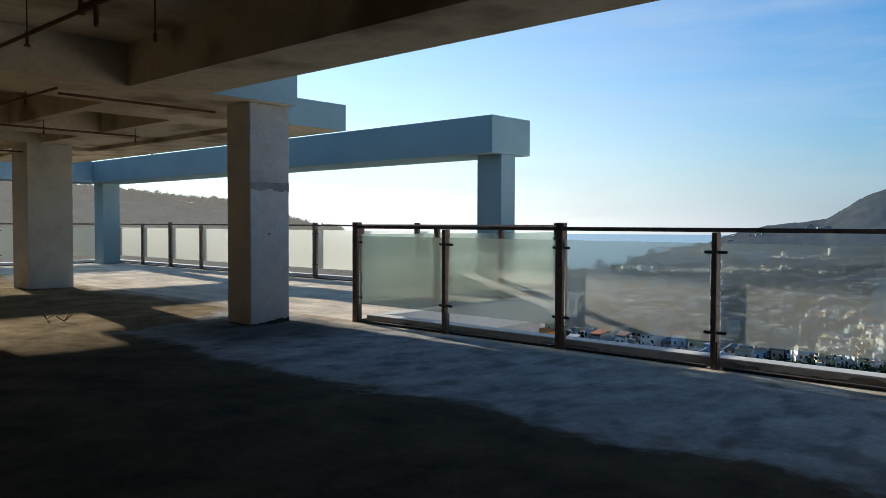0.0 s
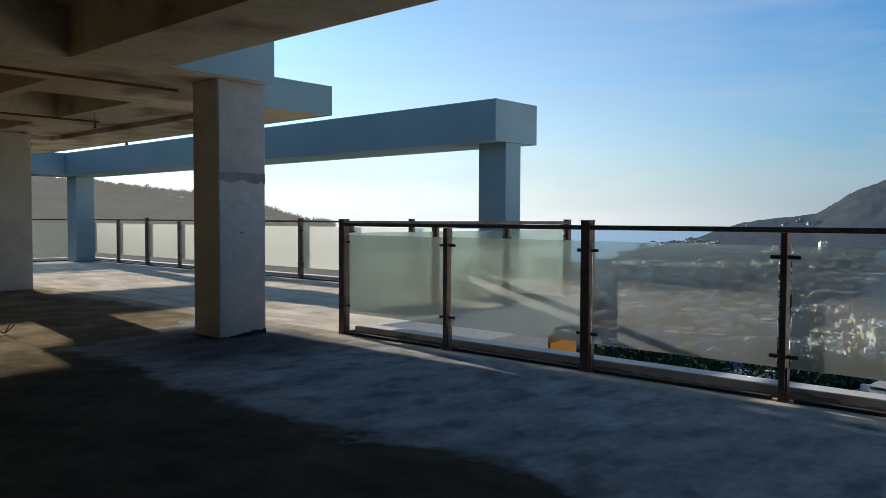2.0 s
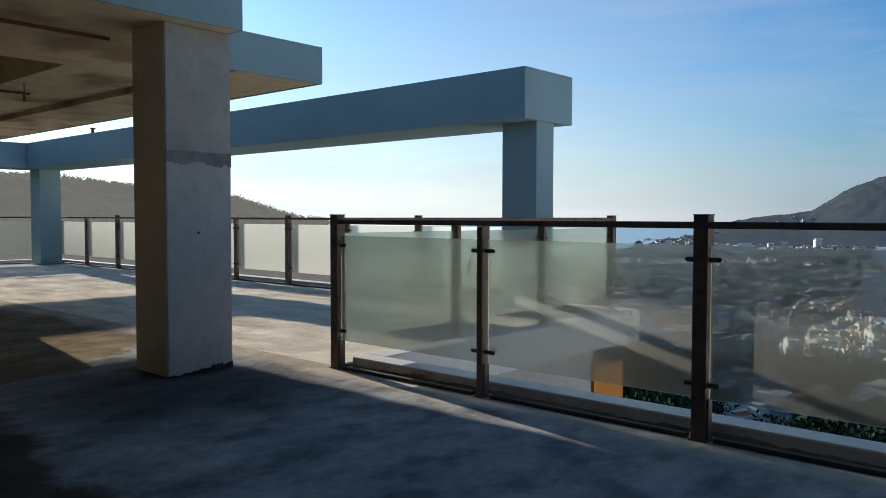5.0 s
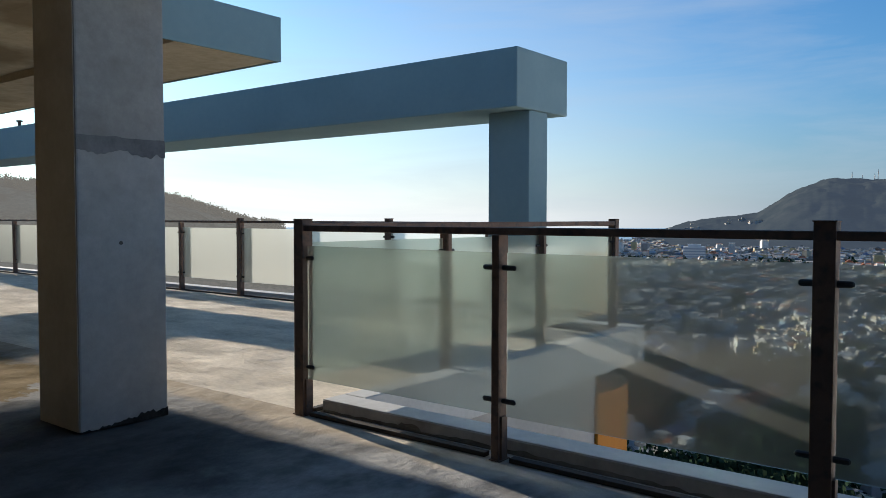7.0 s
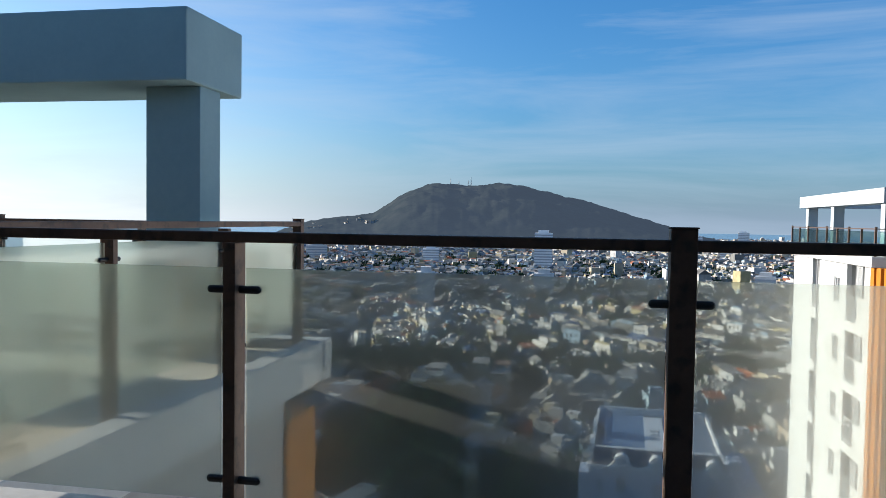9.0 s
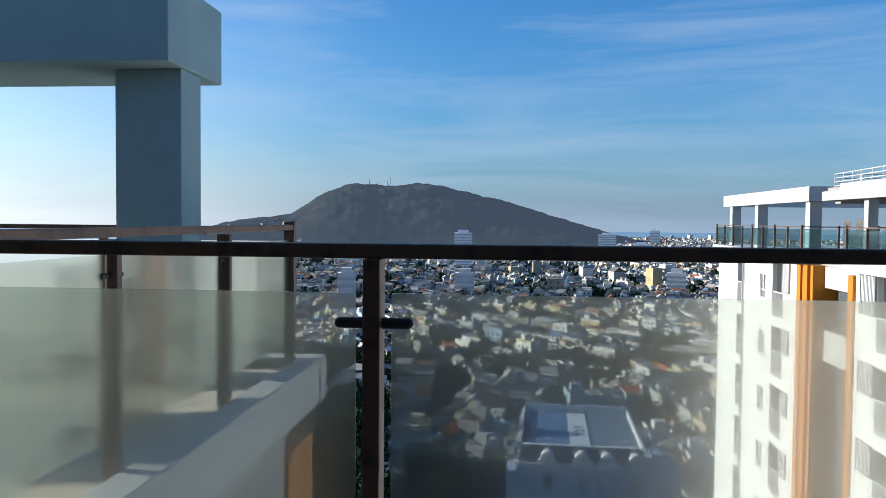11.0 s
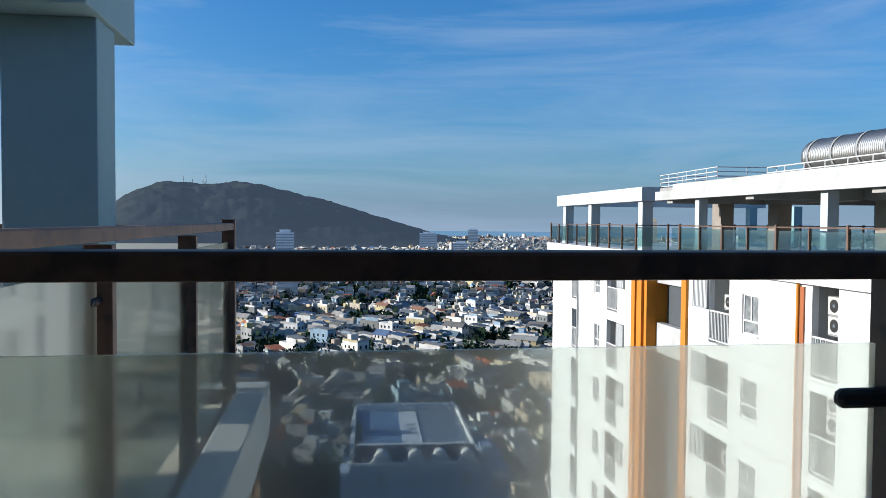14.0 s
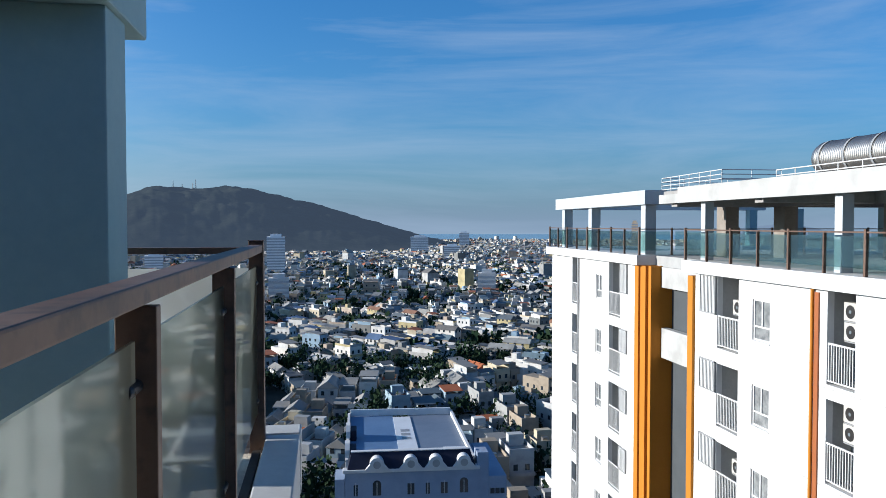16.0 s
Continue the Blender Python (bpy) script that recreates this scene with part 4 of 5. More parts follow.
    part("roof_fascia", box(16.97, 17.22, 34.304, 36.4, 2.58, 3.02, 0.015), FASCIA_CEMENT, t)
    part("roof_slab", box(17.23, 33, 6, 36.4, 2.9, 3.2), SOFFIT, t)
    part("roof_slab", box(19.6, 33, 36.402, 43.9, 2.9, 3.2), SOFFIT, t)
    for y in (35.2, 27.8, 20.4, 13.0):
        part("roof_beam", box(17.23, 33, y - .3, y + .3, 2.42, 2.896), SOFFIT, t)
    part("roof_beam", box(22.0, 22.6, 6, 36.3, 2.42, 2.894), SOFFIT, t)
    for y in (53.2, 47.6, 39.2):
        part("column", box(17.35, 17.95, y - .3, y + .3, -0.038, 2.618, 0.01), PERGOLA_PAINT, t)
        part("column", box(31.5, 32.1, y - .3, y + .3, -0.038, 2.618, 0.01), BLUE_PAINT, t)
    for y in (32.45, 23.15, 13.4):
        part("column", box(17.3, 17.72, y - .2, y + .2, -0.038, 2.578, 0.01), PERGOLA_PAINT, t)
        part("column", box(31.4, 32, y - .3, y + .3, -0.038, 2.9, 0.01), BLUE_PAINT, t)
    for x, y in ((20.2, 36.2), (22.1, 34.2), (22.1, 26.5), (22.1, 19.0), (25.5, 31.0), (25.5, 22.5)):
        part("inner_column", box(x, x + .7, y - .45, y + .45, -0.038, 2.9, 0.01), PLASTER_DARK, t, "brown-grey unpainted column")
    # glass railings on the terrace edge
    for y0, y1 in ((38.25, 54.5), (5.2, 33.0)):
        n = round((y1 - y0) / 1.97)
        r = part("terrace_rail", box(16.72, 16.78, y0, y1, 1.30, 1.35), STEEL, t)
        for k in range(n + 1):
            y = y0 + (y1 - y0) * k / n
            h = 0.05 if k % 2 == 0 else 0.03
            part("post", box(16.70, 16.80, y - h, y + h, -0.038, 1.42 if k % 2 == 0 else 1.298), STEEL, r)
            if k < n:
                part("glass_pane", box(16.745, 16.755, y + .07, y + (y1 - y0) / n - .07, 0.2, 1.2), GLASS_FAR, r)
    r = part("terrace_rail", box(16.80, 33, 38.22, 38.28, 1.30, 1.35), STEEL, t)
    for k in range(8):
        part("post", box(18.5 + 1.9 * k, 18.58 + 1.9 * k, 38.2, 38.3, -0.038, 1.40), STEEL, r)
        part("glass_pane", box(16.84 + 1.9 * k, 18.45 + 1.9 * k, 38.245, 38.255, 0.2, 1.2), GLASS_FAR, r)
    # light metal rails on the upper roof
    for a, b in (((20.4, 43.6), (20.0, 35.8)), ((20.0, 35.8), (23.2, 35.8)), ((18.2, 28.2), (18.0, 8.0)), ((20.4, 43.6), (26, 43.6))):
        bm = bmesh.new()
        zs = (3.40, 3.62, 3.85, 4.07, 4.30) if b[1] > 25 else (3.5, 3.72)
        for z in zs:
            add_tube(bm, (*a, z), (*b, z), 0.025, 8)
        r = part("roof_rail", bm, ALU, t, "thin pale metal roof rail")
        n = max(2, int((Vector(a) - Vector(b)).length / 1.2))
        for k in range(n + 1):
            p = Vector(a).lerp(Vector(b), k / n)
            part("stanchion", tube((p.x, p.y, 3.2), (p.x, p.y, zs[-1]), 0.022, 8), ALU, r)


build_tower()

tank = thing("water_tank", (18.1, 24.0, 3.202), "large ribbed stainless steel water tank lying on the roof", "tank")
bm = bmesh.new()
TR, TL = 0.64, 7.4
prof = [(0.0, TR * 0.0), (0.02, TR * 0.35), (0.10, TR * 0.7), (0.22, TR * 0.9), (0.4, TR)]
u = 0.4
while u < TL - 0.5:
    prof += [(u + 0.05, TR * 1.0), (u + 0.075, TR * 1.02), (u + 0.10, TR * 1.0)]
    u += 0.1
prof += [(TL - a, r) for a, r in prof[:5][::-1]]
ring = []
for a, r in prof:
    ring.append([bm.verts.new((1.2 + r * math.cos(k * math.tau / 32), 3.0 - a, 0.84 + r * math.sin(k * math.tau / 32))) for k in range(32)])
for a, b in zip(ring, ring[1:]):
    for k in range(32):
        bm.faces.new((a[k], a[(k + 1) % 32], b[(k + 1) % 32], b[k])).smooth = True
bmesh.ops.remove_doubles(bm, verts=bm.verts, dist=1e-4)
bmesh.ops.recalc_face_normals(bm, faces=bm.faces)
part("shell", bm, TANK, tank)
for k in range(5):
    bm = bmesh.new()
    y = 2.3 - 1.4 * k
    v0 = [[bm.verts.new((1.2 + r * math.cos(j * math.tau / 32), yy, 0.84 + r * math.sin(j * math.tau / 32))) for j in range(32)]
          for r, yy in ((0.655, y), (0.672, y), (0.672, y - .1), (0.655, y - .1))]
    for i in range(4):
        for j in range(32):
            bm.faces.new((v0[i][j], v0[i][(j + 1) % 32], v0[(i + 1) % 4][(j + 1) % 32], v0[(i + 1) % 4][j]))
    part("band", bm, GREY_METAL, tank, "grey strap band")
    part("cradle", box(0.55, 1.85, y - 0.12, y + 0.02, 0, 0.25), GREY_METAL, tank)

# ---------------- the villa-like hall below ----------------
BLUE_ROOF = surface("blue_sheet_roof", (0.07, 0.13, 0.24), (0.12, 0.20, 0.33), 0.5, 0.15, 3.0, 0.05)
HALL_BLUE = surface("pale_blue_hall_paint", (0.22, 0.27, 0.36), (0.29, 0.345, 0.44), 0.8, 0.3, 5.0, 0.05, stain=(0.19, 0.225, 0.29), stain_scale=0.25, stain_amount=0.4)
NAVY_TILE = surface("navy_mansard_tiles", (0.007, 0.009, 0.02), (0.016, 0.02, 0.042), 0.7, 0.5, 12.0, 0.1)
GREY_ROOF = surface("grey_sheet_roof", (0.10, 0.13, 0.18), (0.17, 0.20, 0.25), 0.5, 0.15, 3.0, 0.05)
PALE_PANEL = surface("pale_roof_sheet", (0.50, 0.52, 0.54), (0.62, 0.64, 0.66), 0.6, 0.3, 5.0, 0.05)


def build_hall():
    t = thing("wedding_hall", (12.9, 110.5, GROUND_Z), "pale blue hall with navy mansard roof, white dormers and sheet roof", "building")
    t.rotation_euler = (0, 0, radians(-2.5))
    H, W, D = 23.9, 9.6, 31.0
    part("wall", box(-W, W, 0, D, 0, H), HALL_BLUE, t)
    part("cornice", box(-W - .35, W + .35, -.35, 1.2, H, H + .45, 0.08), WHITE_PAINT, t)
    bm = bmesh.new()
    a = [bm.verts.new(p) for p in ((-W + .3, -.1, H + .45), (W - .3, -.1, H + .45), (W - .9, 1.6, H + 2.5), (-W + .9, 1.6, H + 2.5),
                                   (-W + .3, 2.6, H + .45), (W - .3, 2.6, H + .45), (W - .9, 2.2, H + 2.5), (-W + .9, 2.2, H + 2.5))]
    for f in ((0, 1, 2, 3), (5, 4, 7, 6), (1, 5, 6, 2), (4, 0, 3, 7), (3, 2, 6, 7), (4, 5, 1, 0)):
        bm.faces.new([a[k] for k in f])
    bmesh.ops.recalc_face_normals(bm, faces=bm.faces)
    part("mansard", bm, NAVY_TILE, t, "dark navy mansard roof")
    part("mansard_ridge", box(-W + .8, W - .8, 1.5, 2.3, H + 2.504, H + 2.62), WHITE_PAINT, t)
    for x in (-5.05, -0.15, 3.5, 7.6):
        bm = bmesh.new()
        pts = []
        for k in range(13):
            an = math.pi * k / 12
            pts.append((x + 1.05 * math.cos(an), H + 1.1 + 1.05 * math.sin(an)))
        pts += [(x - 1.7, H + .46), (x + 1.7, H + .46)]
        lo = [bm.verts.new((px, -.45, pz)) for px, pz in pts]
        hi = [bm.verts.new((px, 1.3, pz)) for px, pz in pts]
        bm.faces.new(lo)
        for k in range(len(pts)):
            j = (k + 1) % len(pts)
            bm.faces.new((lo[k], hi[k], hi[j], lo[j]))
        bmesh.ops.recalc_face_normals(bm, faces=bm.faces)
        d = part("dormer", bm, WHITE_PAINT, t, "white round-topped dormer")
        part("roundel", tube((x, -.5, H + 1.15), (x, -.452, H + 1.15), .55, 20), RECESS, d)
    part("roof_sheet", box(-W + .5, -1.504, 2.7, D - .5, H + .3, H + .6), BLUE_ROOF, t, "blue sheet metal roof")
    part("roof_sheet", box(1.604, W - .5, 2.7, D - .5, H + .3, H + .6), GREY_ROOF, t, "dull grey-blue sheet metal roof")
    part("roof_panel", box(-1.5, 1.6, 2.7, D - 2.0, H + .3, H + .72), PALE_PANEL, t, "pale roof strip")
    for k in range(3):
        part("roof_mark", box(-0.6, 0.9, 14 + 2.4 * k, 15.5 + 2.4 * k, H + .724, H + .74), GREY_METAL, t, "faded grey lettering bar")
    for x in (-W, W - .45):
        part("parapet", box(x, x + .45, 2.5, D, H + .002, H + 1.2, 0.04), WHITE_PAINT, t)
    for y in (5.5, 16.0):
        bm = bmesh.new()
        pts = [(y - 2.2, H + 1.2), (y + 2.2, H + 1.2), (y + 1.8, H + 2.2), (y + .9, H + 3.0), (y - .9, H + 3.0), (y - 1.8, H + 2.2)]
        lo, hi = ([bm.verts.new((x, py, pz)) for py, pz in pts] for x in (-W - .1, -W + .6))
        bm.faces.new(lo)
        bm.faces.new(hi[::-1])
        for k in range(len(pts)):
            j = (k + 1) % len(pts)
            bm.faces.new((lo[k], hi[k], hi[j], lo[j]))
        bmesh.ops.recalc_face_normals(bm, faces=bm.faces)
        part("gable", bm, WHITE_PAINT, t, "white shaped gable of the side dormer")
        part("side_mansard", box(-W + .604, -W + 1.6, y - 1.7, y + 1.7, H + .602, H + 2.3, .2), NAVY_TILE, t)
    part("parapet", box(-W + .46, W - .46, D - .45, D - .002, H + .602, H + 1.8, 0.04), PALE_PANEL, t)
    part("gutter_box", box(5.5, 9.0, 8.0, 8.5, H + .67, H + .95), PALE_PANEL, t)
    part("end_block", box(W + .002, W + 1.7, 0.3, 3.2, 0, H + 2.3, .05), HALL_BLUE, t, "white end block with a plain parapet")
    part("annex", box(W + 1.704, W + 4.4, 0.5, 18, 0, H - 1.3), HALL_BLUE, t)
    part("annex", box(W + .01, W + 1.69, 3.25, 18, 0, H - 1.4), HALL_BLUE, t)
    part("annex", box(-W - 1.5, -W - .11, 0.3, 5, 0, H - 1), HALL_BLUE, t)
    part("cornice", box(-W - .2, W + .2, -.2, -.004, H - 5.2, H - 4.9, 0.05), WHITE_PAINT, t)
    for k in range(3):
        part("window", box(W + 2.0 + .75 * k, W + 2.6 + .75 * k, .44, .496, H - 3.9, H - 3.1), WINDOW_DARK, t, "dark square window")
    for fl in range(4):
        z = H - 3.4 - 3.6 * fl
        for x, arched, w in ((-8.1, False, .3), (-5.05, True, .6), (-0.15, False, .5), (2.3, False, .3), (4.7, False, .5), (7.6, True, .6)):
            bm = box(x - w, x + w, -.06, -.004, z, z + 1.6)
            if arched:
                add_tube(bm, (x, -.06, z + 1.6), (x, -.004, z + 1.6), w, 16)
            f = part("window", bm, WINDOW_DARK, t, "dark arched window" if arched else "dark window")
            part("window_frame", box(x - .05, x + .05, -.09, -.062, z, z + 1.9), ALU, f)


build_hall()

# ---------------- the city ----------------
BLOCKED = ((16, 36, 0, 58), (-22, 32, -32, 8), (1, 27, 106, 148))


def free(x, y, m=4):
    return not any(a - m < x < b + m and c - m < y < d + m for a, b, c, d in BLOCKED)


def in_park(x, y):
    r, a = math.hypot(x, y), math.degrees(math.atan2(-x, y))
    return 105 < r < 300 and 10 < a < 30 and noise.noise((x / 45, y / 45, 2)) > -0.02 or (90 < r < 200 and -3 < a < 8 and noise.noise((x / 30, y / 30, 5)) > 0.15)


city_rng = random.Random(21)
sites = []
# plots in crooked blocks: each block has its own bearing
for gx in range(-46, 62):
    for gy in range(0, 64):
        bx, by = gx * 42 + city_rng.uniform(-6, 6), 30 + gy * 42 + city_rng.uniform(-6, 6)
        r, ang = math.hypot(bx, by), math.degrees(math.atan2(-bx, by))
        if r > 2650 or not -46 < ang < 47 or r < 45:
            continue
        if ang > 20 and r > coast(ang) - 30 or (r > 1480 and crest_far(ang) > 30 and ang > -6):
            continue
        turn = noise.noise((bx / 260, by / 260, 0)) * 1.4 + city_rng.uniform(-.12, .12)
        far = r > 900
        for i in range(4 if far else 6):
            for j in range(3):
                if city_rng.random() < (0.14 if far else 0.05):
                    continue
                lx, ly = (i - (1.5 if far else 2.5)) * (10.0 if far else 6.4) + city_rng.uniform(-.7, .7), (j - 1) * (13.5 if far else 12.6) + city_rng.uniform(-1.5, 1.5)
                x, y = bx + lx * math.cos(turn) - ly * math.sin(turn), by + lx * math.sin(turn) + ly * math.cos(turn)
                if not free(x, y, 7) or in_park(x, y):
                    continue
                w = city_rng.uniform(4.4, 6.2) * (1.4 if far else 1)
                d = city_rng.uniform(8, 12)
                h = city_rng.choice((3.8, 4.2, 6.8, 7.2, 7.5, 8, 10.5)) * city_rng.uniform(.9, 1.1)
                if r < 300:
                    h *= .85
                if city_rng.random() < .005 and r > 420:
                    h, w, d = city_rng.uniform(14, 22), city_rng.uniform(7, 12), city_rng.uniform(10, 16)
                sites.append((x, y, turn, w, d, h, city_rng.random(), city_rng.random()))


def house_geometry(w, d, h, kind, detail, rng):
    """Boxes and a roof of one house about its own origin: lists of (vertices, faces, material slot)."""
    out = []

    def block(x0, x1, y0, y1, z0, z1, slot, name="wall"):
        v = [(x, y, z) for z in (z0, z1) for y in (y0, y1) for x in (x0, x1)]
        out.append((v, [(0, 2, 3, 1), (4, 5, 7, 6), (0, 1, 5, 4), (2, 6, 7, 3), (0, 4, 6, 2), (1, 3, 7, 5)], slot, name))

    a, b = w / 2, d / 2
    if kind < .33:                                     # pitched roof
        block(-a, a, -b, b, 0, h * .85, 0)
        e, z0, z1 = .4, h * .85, h * .85 + w * .38
        v = [(-a - e, -b - e, z0), (a + e, -b - e, z0), (a + e, b + e, z0), (-a - e, b + e, z0), (0, -b - e * .5, z1), (0, b + e * .5, z1)]
        out.append((v, [(0, 1, 4), (2, 3, 5), (1, 2, 5, 4), (3, 0, 4, 5), (0, 3, 2, 1)], 1, "roof"))
    else:
        block(-a, a, -b, b, 0, h, 0)
        if kind < .68:                                 # sheet roof over a part
            f = rng.uniform(.3, .9)
            z = h + rng.uniform(.5, 2.2)
            v = [(-a - .2, -b, z), (a + .2, -b, z), (a + .2, -b + d * f, z + .7), (-a - .2, -b + d * f, z + .7)]
            v += [(x, y, zz - .12) for x, y, zz in v]
            out.append((v, [(0, 1, 2, 3), (7, 6, 5, 4), (0, 4, 5, 1), (1, 5, 6, 2), (2, 6, 7, 3), (3, 7, 4, 0)], 1, "canopy"))
            block(-a + .1, -a + .3, -b + .1, -b + d * f - .1, h, z, 0, "canopy_wall")
            block(a - .3, a - .1, -b + .1, -b + d * f - .1, h, z, 0, "canopy_wall")
        else:                                          # flat roof: parapet and stair head
            for p in ((-a, a, -b, -b + .2), (-a, a, b - .2, b), (-a, -a + .2, -b + .2, b - .2), (a - .2, a, -b + .2, b - .2)):
                block(*p, h, h + .9, 0, "parapet")
            block(-a + .25, a - .25, -b + .25, b - .25, h, h + .06, 1, "roof")
            s = rng.uniform(-b * .3, b * .5)
            block(-a * .55, a * .7, s, s + d * .25, h + .06, h + 2.6, 0, "stair_head")
        if detail and kind > .8:
            block(-a * .4, a * .1, -b + .6, -b + 1.9, h + .06, h + 1.5, 3, "roof_tank")
    if detail:
        fl = max(1, int(h / 3.4))
        for k in range(fl):
            z = 1.0 + k * h / fl
            for x in (-a * .5, a * .45):
                block(x - .5, x + .5, -b - .05, -b + .02, z, z + 1.35, 2, "window")
            for y in (-b * .5, b * .1, b * .6):
                block(-a - .05, -a + .02, y - .45, y + .45, z, z + 1.2, 2, "window")
            if k and kind > .4:
                block(-a, a, -b - .9, -b, z - 1.1, z - .9, 0, "balcony")
                block(-a, a, -b - .9, -b - .82, z - .9, z - .2, 0, "balcony_front")
    return out


def placed(v, x, y, turn):
    c, s = math.cos(turn), math.sin(turn)
    return [(x + p[0] * c - p[1] * s, y + p[0] * s + p[1] * c, p[2] + GROUND_Z) for p in v]


SLOTS = (HOUSE_WALLS, HOUSE_ROOFS, WINDOW_DARK, TANK)
LIMIT = 300
near_sites = sorted((s for s in sites if math.hypot(s[0], s[1]) < LIMIT and abs(math.degrees(math.atan2(s[0], s[1])) - 6) < 26), key=lambda s: math.hypot(s[0], s[1]))
near_set = set(near_sites)
WALL_TINTS = {c: surface("house_paint", tuple(v * .88 for v in c), c, 0.8, 0.3, 5.0, 0.05, stain=tuple(v * .6 for v in c), stain_scale=0.5, stain_amount=.5)
              for c in ((.54, .53, .50), (.42, .42, .41), (.29, .29, .28), (.45, .39, .28), (.25, .33, .38), (.30, .25, .19))}
ROOF_TINTS = {c: surface("house_roof", tuple(v * .75 for v in c), c, 0.75, 0.4, 6.0, 0.1)
              for c in ((.24, .235, .22), (.13, .135, .14), (.38, .12, .05), (.10, .13, .15), (.20, .12, .085), (.30, .29, .27))}
TINT_WORDS = ("white", "pale grey", "grey", "cream", "pale blue", "tan")
ROOF_WORDS = ("grey concrete", "dark grey sheet", "orange tiled", "slate blue sheet", "brown", "pale concrete")
for s in near_sites:
    x, y, turn, w, d, h, k, q = s
    rng = random.Random(int(k * 1e6))
    wi, ri = min(5, int(q ** 1.35 * 6.4)), int(k * 997) % 6
    if ri in (2, 4) and int(k * 7919) % 2:
        ri = 0
    wall_m, roof_m = list(WALL_TINTS.values())[wi], list(ROOF_TINTS.values())[ri]
    house = thing("house", (x, y, GROUND_Z), f"{TINT_WORDS[wi]} plastered town house with {ROOF_WORDS[ri]} roof", "house", "houses of the town")
    house.rotation_euler = (0, 0, turn)
    parapet = ([], [])
    for v, f, slot, name in house_geometry(w, d, h, k, True, rng):
        if name == "parapet":
            n0 = len(parapet[0])
            parapet[0].extend(v)
            parapet[1].extend(tuple(i + n0 for i in face) for face in f)
            continue
        data = bpy.data.meshes.new(name)
        data.from_pydata(v, [], f)
        data.materials.append((wall_m, roof_m, WINDOW_DARK, TANK)[slot])
        new(name, data).parent = house
    if parapet[0]:
        data = bpy.data.meshes.new("parapet")
        data.from_pydata(parapet[0], [], parapet[1])
        data.materials.append(wall_m)
        new("parapet", data).parent = house

vs, fs, slots = [], [], []
for s in sites:
    if s in near_set:
        continue
    x, y, turn, w, d, h, k, q = s
    for v, f, slot, name in house_geometry(w, d, h, k, math.hypot(x, y) < 620, random.Random(int(k * 1e6))):
        n0 = len(vs)
        vs += placed(v, x, y, turn)
        fs += [tuple(i + n0 for i in face) for face in f]
        slots += [slot] * len(f)
data = bpy.data.meshes.new("town_houses")
data.from_pydata(vs, [], fs)
for m in SLOTS:
    data.materials.append(m)
data.polygons.foreach_set("material_index", slots)
tagged(new("town_houses", data), "dense town of small white and grey houses with coloured roofs", "houses", kind="stuff")

# trees between the houses, in the park and on the wooded hill
places = []
tree_rng = random.Random(5)
for _ in range(16000):
    r, a = 60 + 1000 * math.sqrt(tree_rng.random()), tree_rng.uniform(-42, 46)
    x, y = -math.sin(radians(a)) * r, math.cos(radians(a)) * r
    if not free(x, y, 3):
        continue
    if in_park(x, y) or (noise.noise((x / 70, y / 70, 9)) > 0.0 and tree_rng.random() < .6):
        places.append((x, y, GROUND_Z, tree_rng.uniform(4, 9)))
for _ in range(1900):
    r, a = tree_rng.uniform(108, 295), tree_rng.uniform(10, 30)
    x, y = -math.sin(radians(a)) * r, math.cos(radians(a)) * r
    if in_park(x, y):
        places.append((x, y, GROUND_Z, tree_rng.uniform(6, 10)))
near_trees = [p for p in places if math.hypot(p[0], p[1]) < 330]
leaf_clumps("town_trees", [p for p in places if math.hypot(p[0], p[1]) >= 330], "dark green trees between the houses", 44)
leaf_clumps("park_trees", near_trees, "dense dark green park trees below the terrace", 200, 0.45)
places = []
for _ in range(1500):
    a = tree_rng.uniform(50, 84)
    r = 760 + tree_rng.uniform(-40, 25)
    h = crest_west(a) * math.sin(math.pi * (r - 500) / 520) ** 1.1
    places.append((-math.sin(radians(a)) * r, math.cos(radians(a)) * r, GROUND_Z - 4 + h, tree_rng.uniform(3, 6.5) * tree_rng.choice((.6, 1, 1))))
leaf_clumps("hill_trees", places, "trees along the ridge of the wooded hill", 70, 0.6).data.materials[0] = HILL_NEAR


# ---------------- taller buildings far off ----------------
def far_block(name, bearing, dist, w, d, top, material, label, floors):
    a = radians(bearing)
    t = thing(name, (-math.sin(a) * dist, math.cos(a) * dist, GROUND_Z), label, "building", "tall buildings of the town")
    t.rotation_euler = (0, 0, a)
    h = top - GROUND_Z
    part("wall", box(-w / 2, w / 2, -d / 2, d / 2, 0, h), material, t)
    part("roof", box(-w * .3, w * .3, -d * .3, d * .3, h + .01, h + 3), material, t)
    for k in range(floors):
        z = h - (k + 1) * h / (floors + 1)
        part("window_band", box(-w / 2 - .1, w / 2 + .1, -d / 2 - .15, -d / 2 - .02, z, z + h / (floors + 1) * .45), HAZY_WINDOW, t)


TAN_PAINT = surface("tan_render", (.36, .29, .22), (.46, .38, .29), .8, .1, 2.0, 0.0)
VILLA_PAINT = surface("pale_grey_villa_paint", (.26, .27, .28), (.34, .35, .36), .8, .1, 2.0, 0.0)
# distance haze is painted on this glass and paint as a weak glow
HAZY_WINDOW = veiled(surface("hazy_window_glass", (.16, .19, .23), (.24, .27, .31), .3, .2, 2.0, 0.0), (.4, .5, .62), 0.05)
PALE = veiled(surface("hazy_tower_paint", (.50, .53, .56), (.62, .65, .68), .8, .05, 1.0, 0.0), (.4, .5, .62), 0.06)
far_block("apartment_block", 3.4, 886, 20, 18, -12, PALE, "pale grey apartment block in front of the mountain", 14)
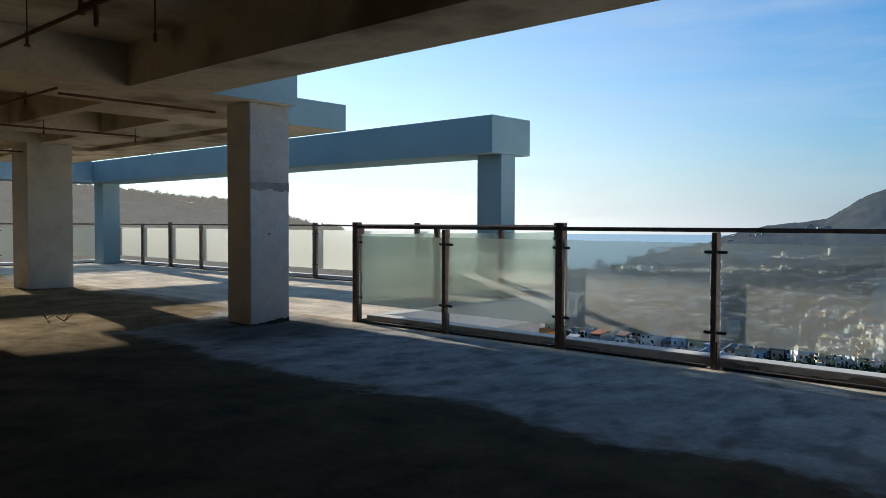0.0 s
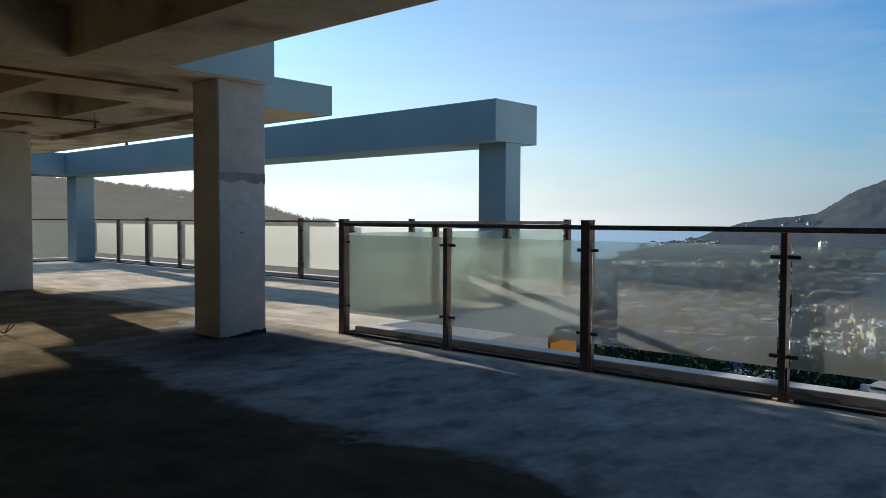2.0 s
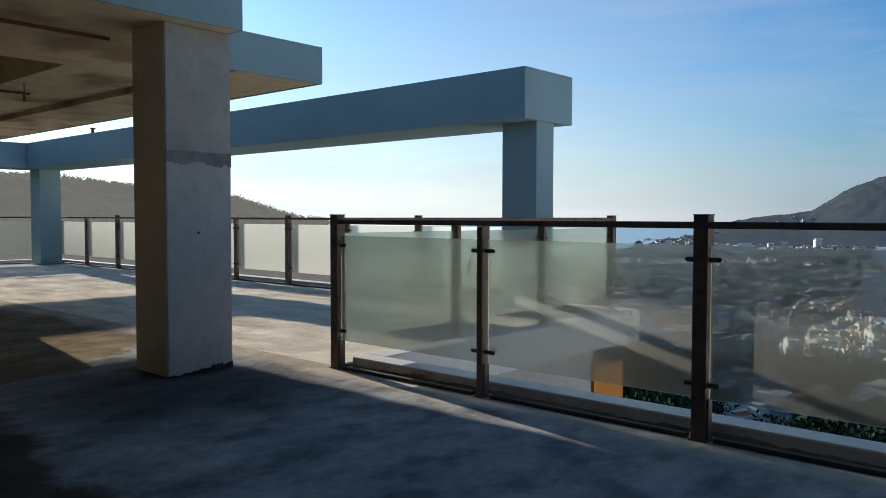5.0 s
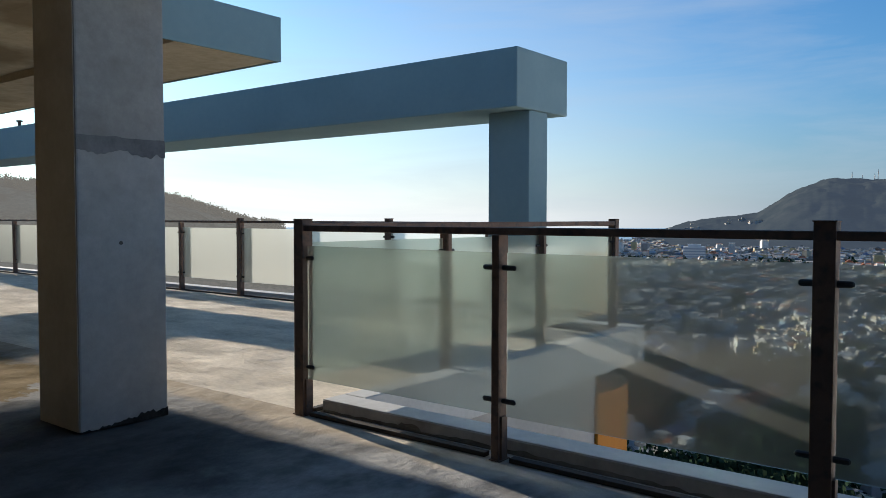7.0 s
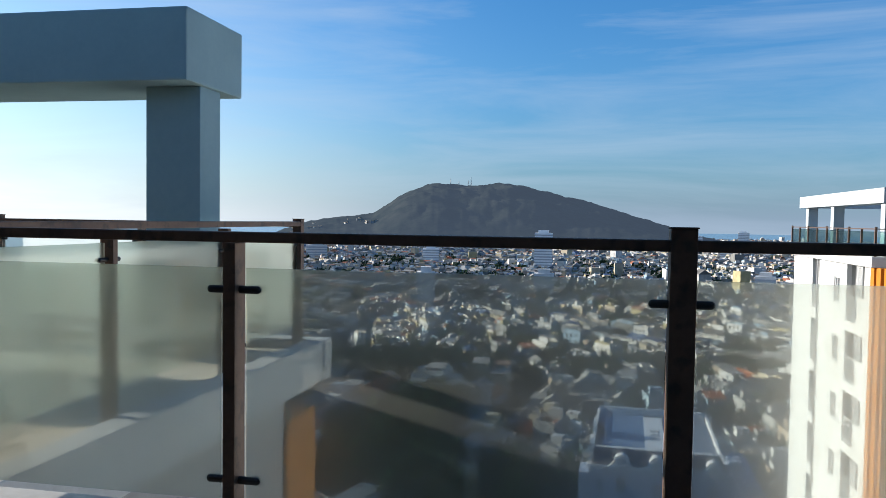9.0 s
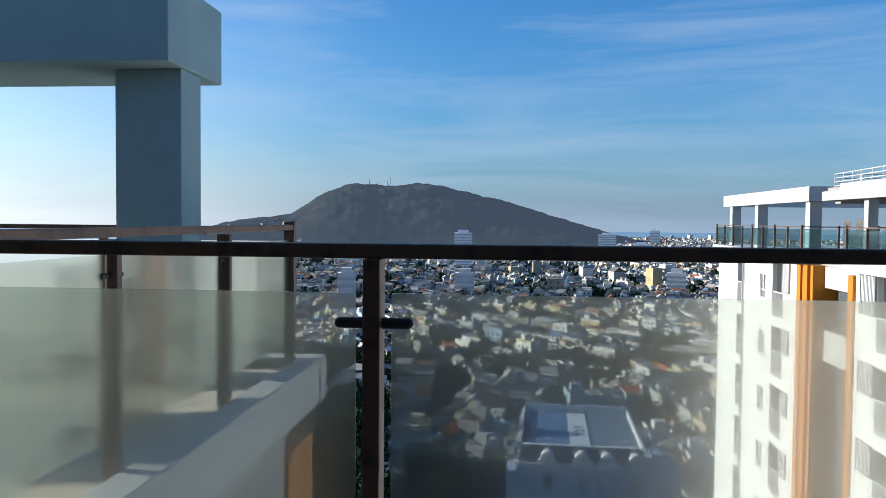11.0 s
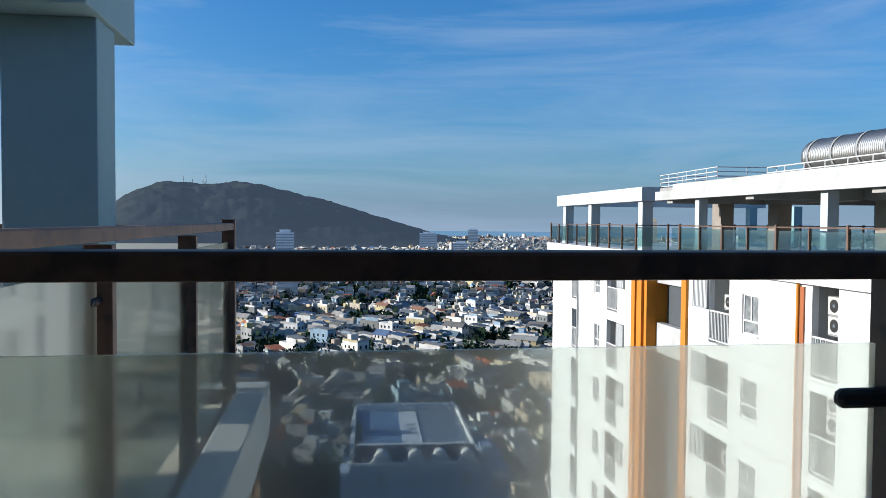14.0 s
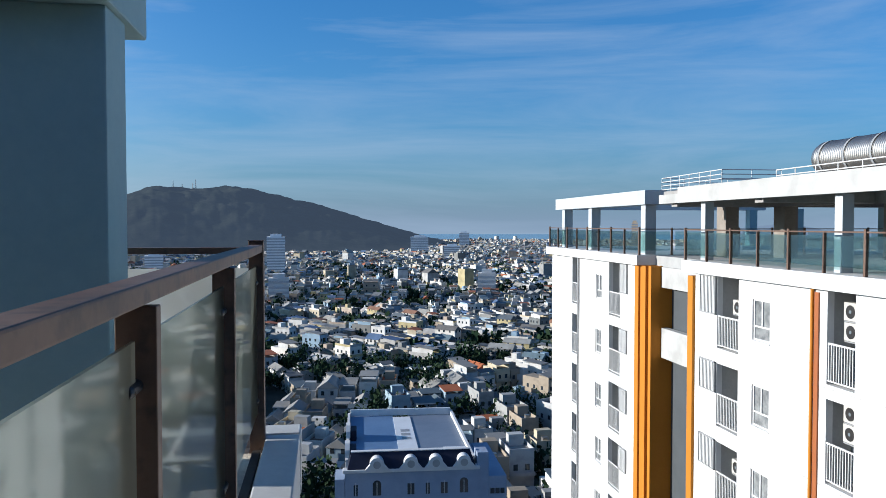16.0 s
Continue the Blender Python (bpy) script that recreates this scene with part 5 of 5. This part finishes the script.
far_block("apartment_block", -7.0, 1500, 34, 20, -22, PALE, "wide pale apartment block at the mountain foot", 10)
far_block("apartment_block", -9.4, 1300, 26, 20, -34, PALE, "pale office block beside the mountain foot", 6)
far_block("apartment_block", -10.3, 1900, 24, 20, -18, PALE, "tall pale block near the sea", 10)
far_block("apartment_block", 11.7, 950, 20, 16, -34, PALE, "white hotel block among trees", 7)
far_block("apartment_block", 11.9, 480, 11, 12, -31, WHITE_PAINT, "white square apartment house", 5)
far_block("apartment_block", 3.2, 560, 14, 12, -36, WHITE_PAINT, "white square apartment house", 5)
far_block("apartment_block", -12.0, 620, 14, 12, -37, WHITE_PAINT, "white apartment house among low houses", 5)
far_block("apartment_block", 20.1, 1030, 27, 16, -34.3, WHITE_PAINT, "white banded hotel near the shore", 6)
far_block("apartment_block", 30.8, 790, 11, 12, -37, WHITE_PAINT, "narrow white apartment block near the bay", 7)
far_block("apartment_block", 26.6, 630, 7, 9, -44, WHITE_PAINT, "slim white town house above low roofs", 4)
far_block("apartment_block", 12.3, 690, 10, 10, -40.5, TAN_PAINT, "cream apartment house among low houses", 5)
far_block("apartment_block", -11.6, 868, 9, 9, -41.5, WHITE_PAINT, "white square apartment house", 5)
for bearing in (-22.6, -23.3):
    far_block("apartment_block", bearing, 1200, 9, 12, 4.5, TAN_PAINT, "tall tan tower block far across the town", 16)

# small white houses on the low spur of the mountain
villa_rng = random.Random(31)
for _ in range(20):
    ang, f = villa_rng.uniform(15.8, 22.0), villa_rng.uniform(0.27, 0.40)
    r, a = 2100 - 520 + 1040 * f, radians(ang)
    up = math.sin(math.pi * f) ** 1.1
    t = thing("villa", (-math.sin(a) * r, math.cos(a) * r, GROUND_Z - 8 + crest_far(ang) * up * 0.95), "small white hillside house among the trees", "house", "houses on the hillside")
    t.rotation_euler = (0, 0, a + villa_rng.uniform(-.5, .5))
    w, h = villa_rng.uniform(2.5, 4.5), villa_rng.uniform(6, 7.5)
    part("wall", box(-w, w, -5, 5, 0, h), VILLA_PAINT, t)
    part("roof", box(-w - .6, w + .6, -5.6, 5.6, h + .01, h + 1.0), TAN_PAINT, t)

# masts on the mountain top
for ang, hgt in ((10.4, 20), (9.8, 14), (9.1, 17), (8.9, 26)):
    a = radians(ang)
    t = thing("radio_mast", (-math.sin(a) * 2100, math.cos(a) * 2100, GROUND_Z + crest_far(ang) - 5), "thin grey radio mast on the mountain top", "mast", "radio masts")
    bm = bmesh.new()
    for k in range(3):
        c = math.tau * k / 3
        add_tube(bm, (1.6 * math.cos(c), 1.6 * math.sin(c), 0), (.2 * math.cos(c), .2 * math.sin(c), hgt), .35, 6)
    for k in range(1, 6):
        z = hgt * k / 6
        add_box(bm, -1.2 * (1 - k / 7), 1.2 * (1 - k / 7), -.2, .2, z, z + .4)
    part("lattice", bm, GREY_METAL, t)
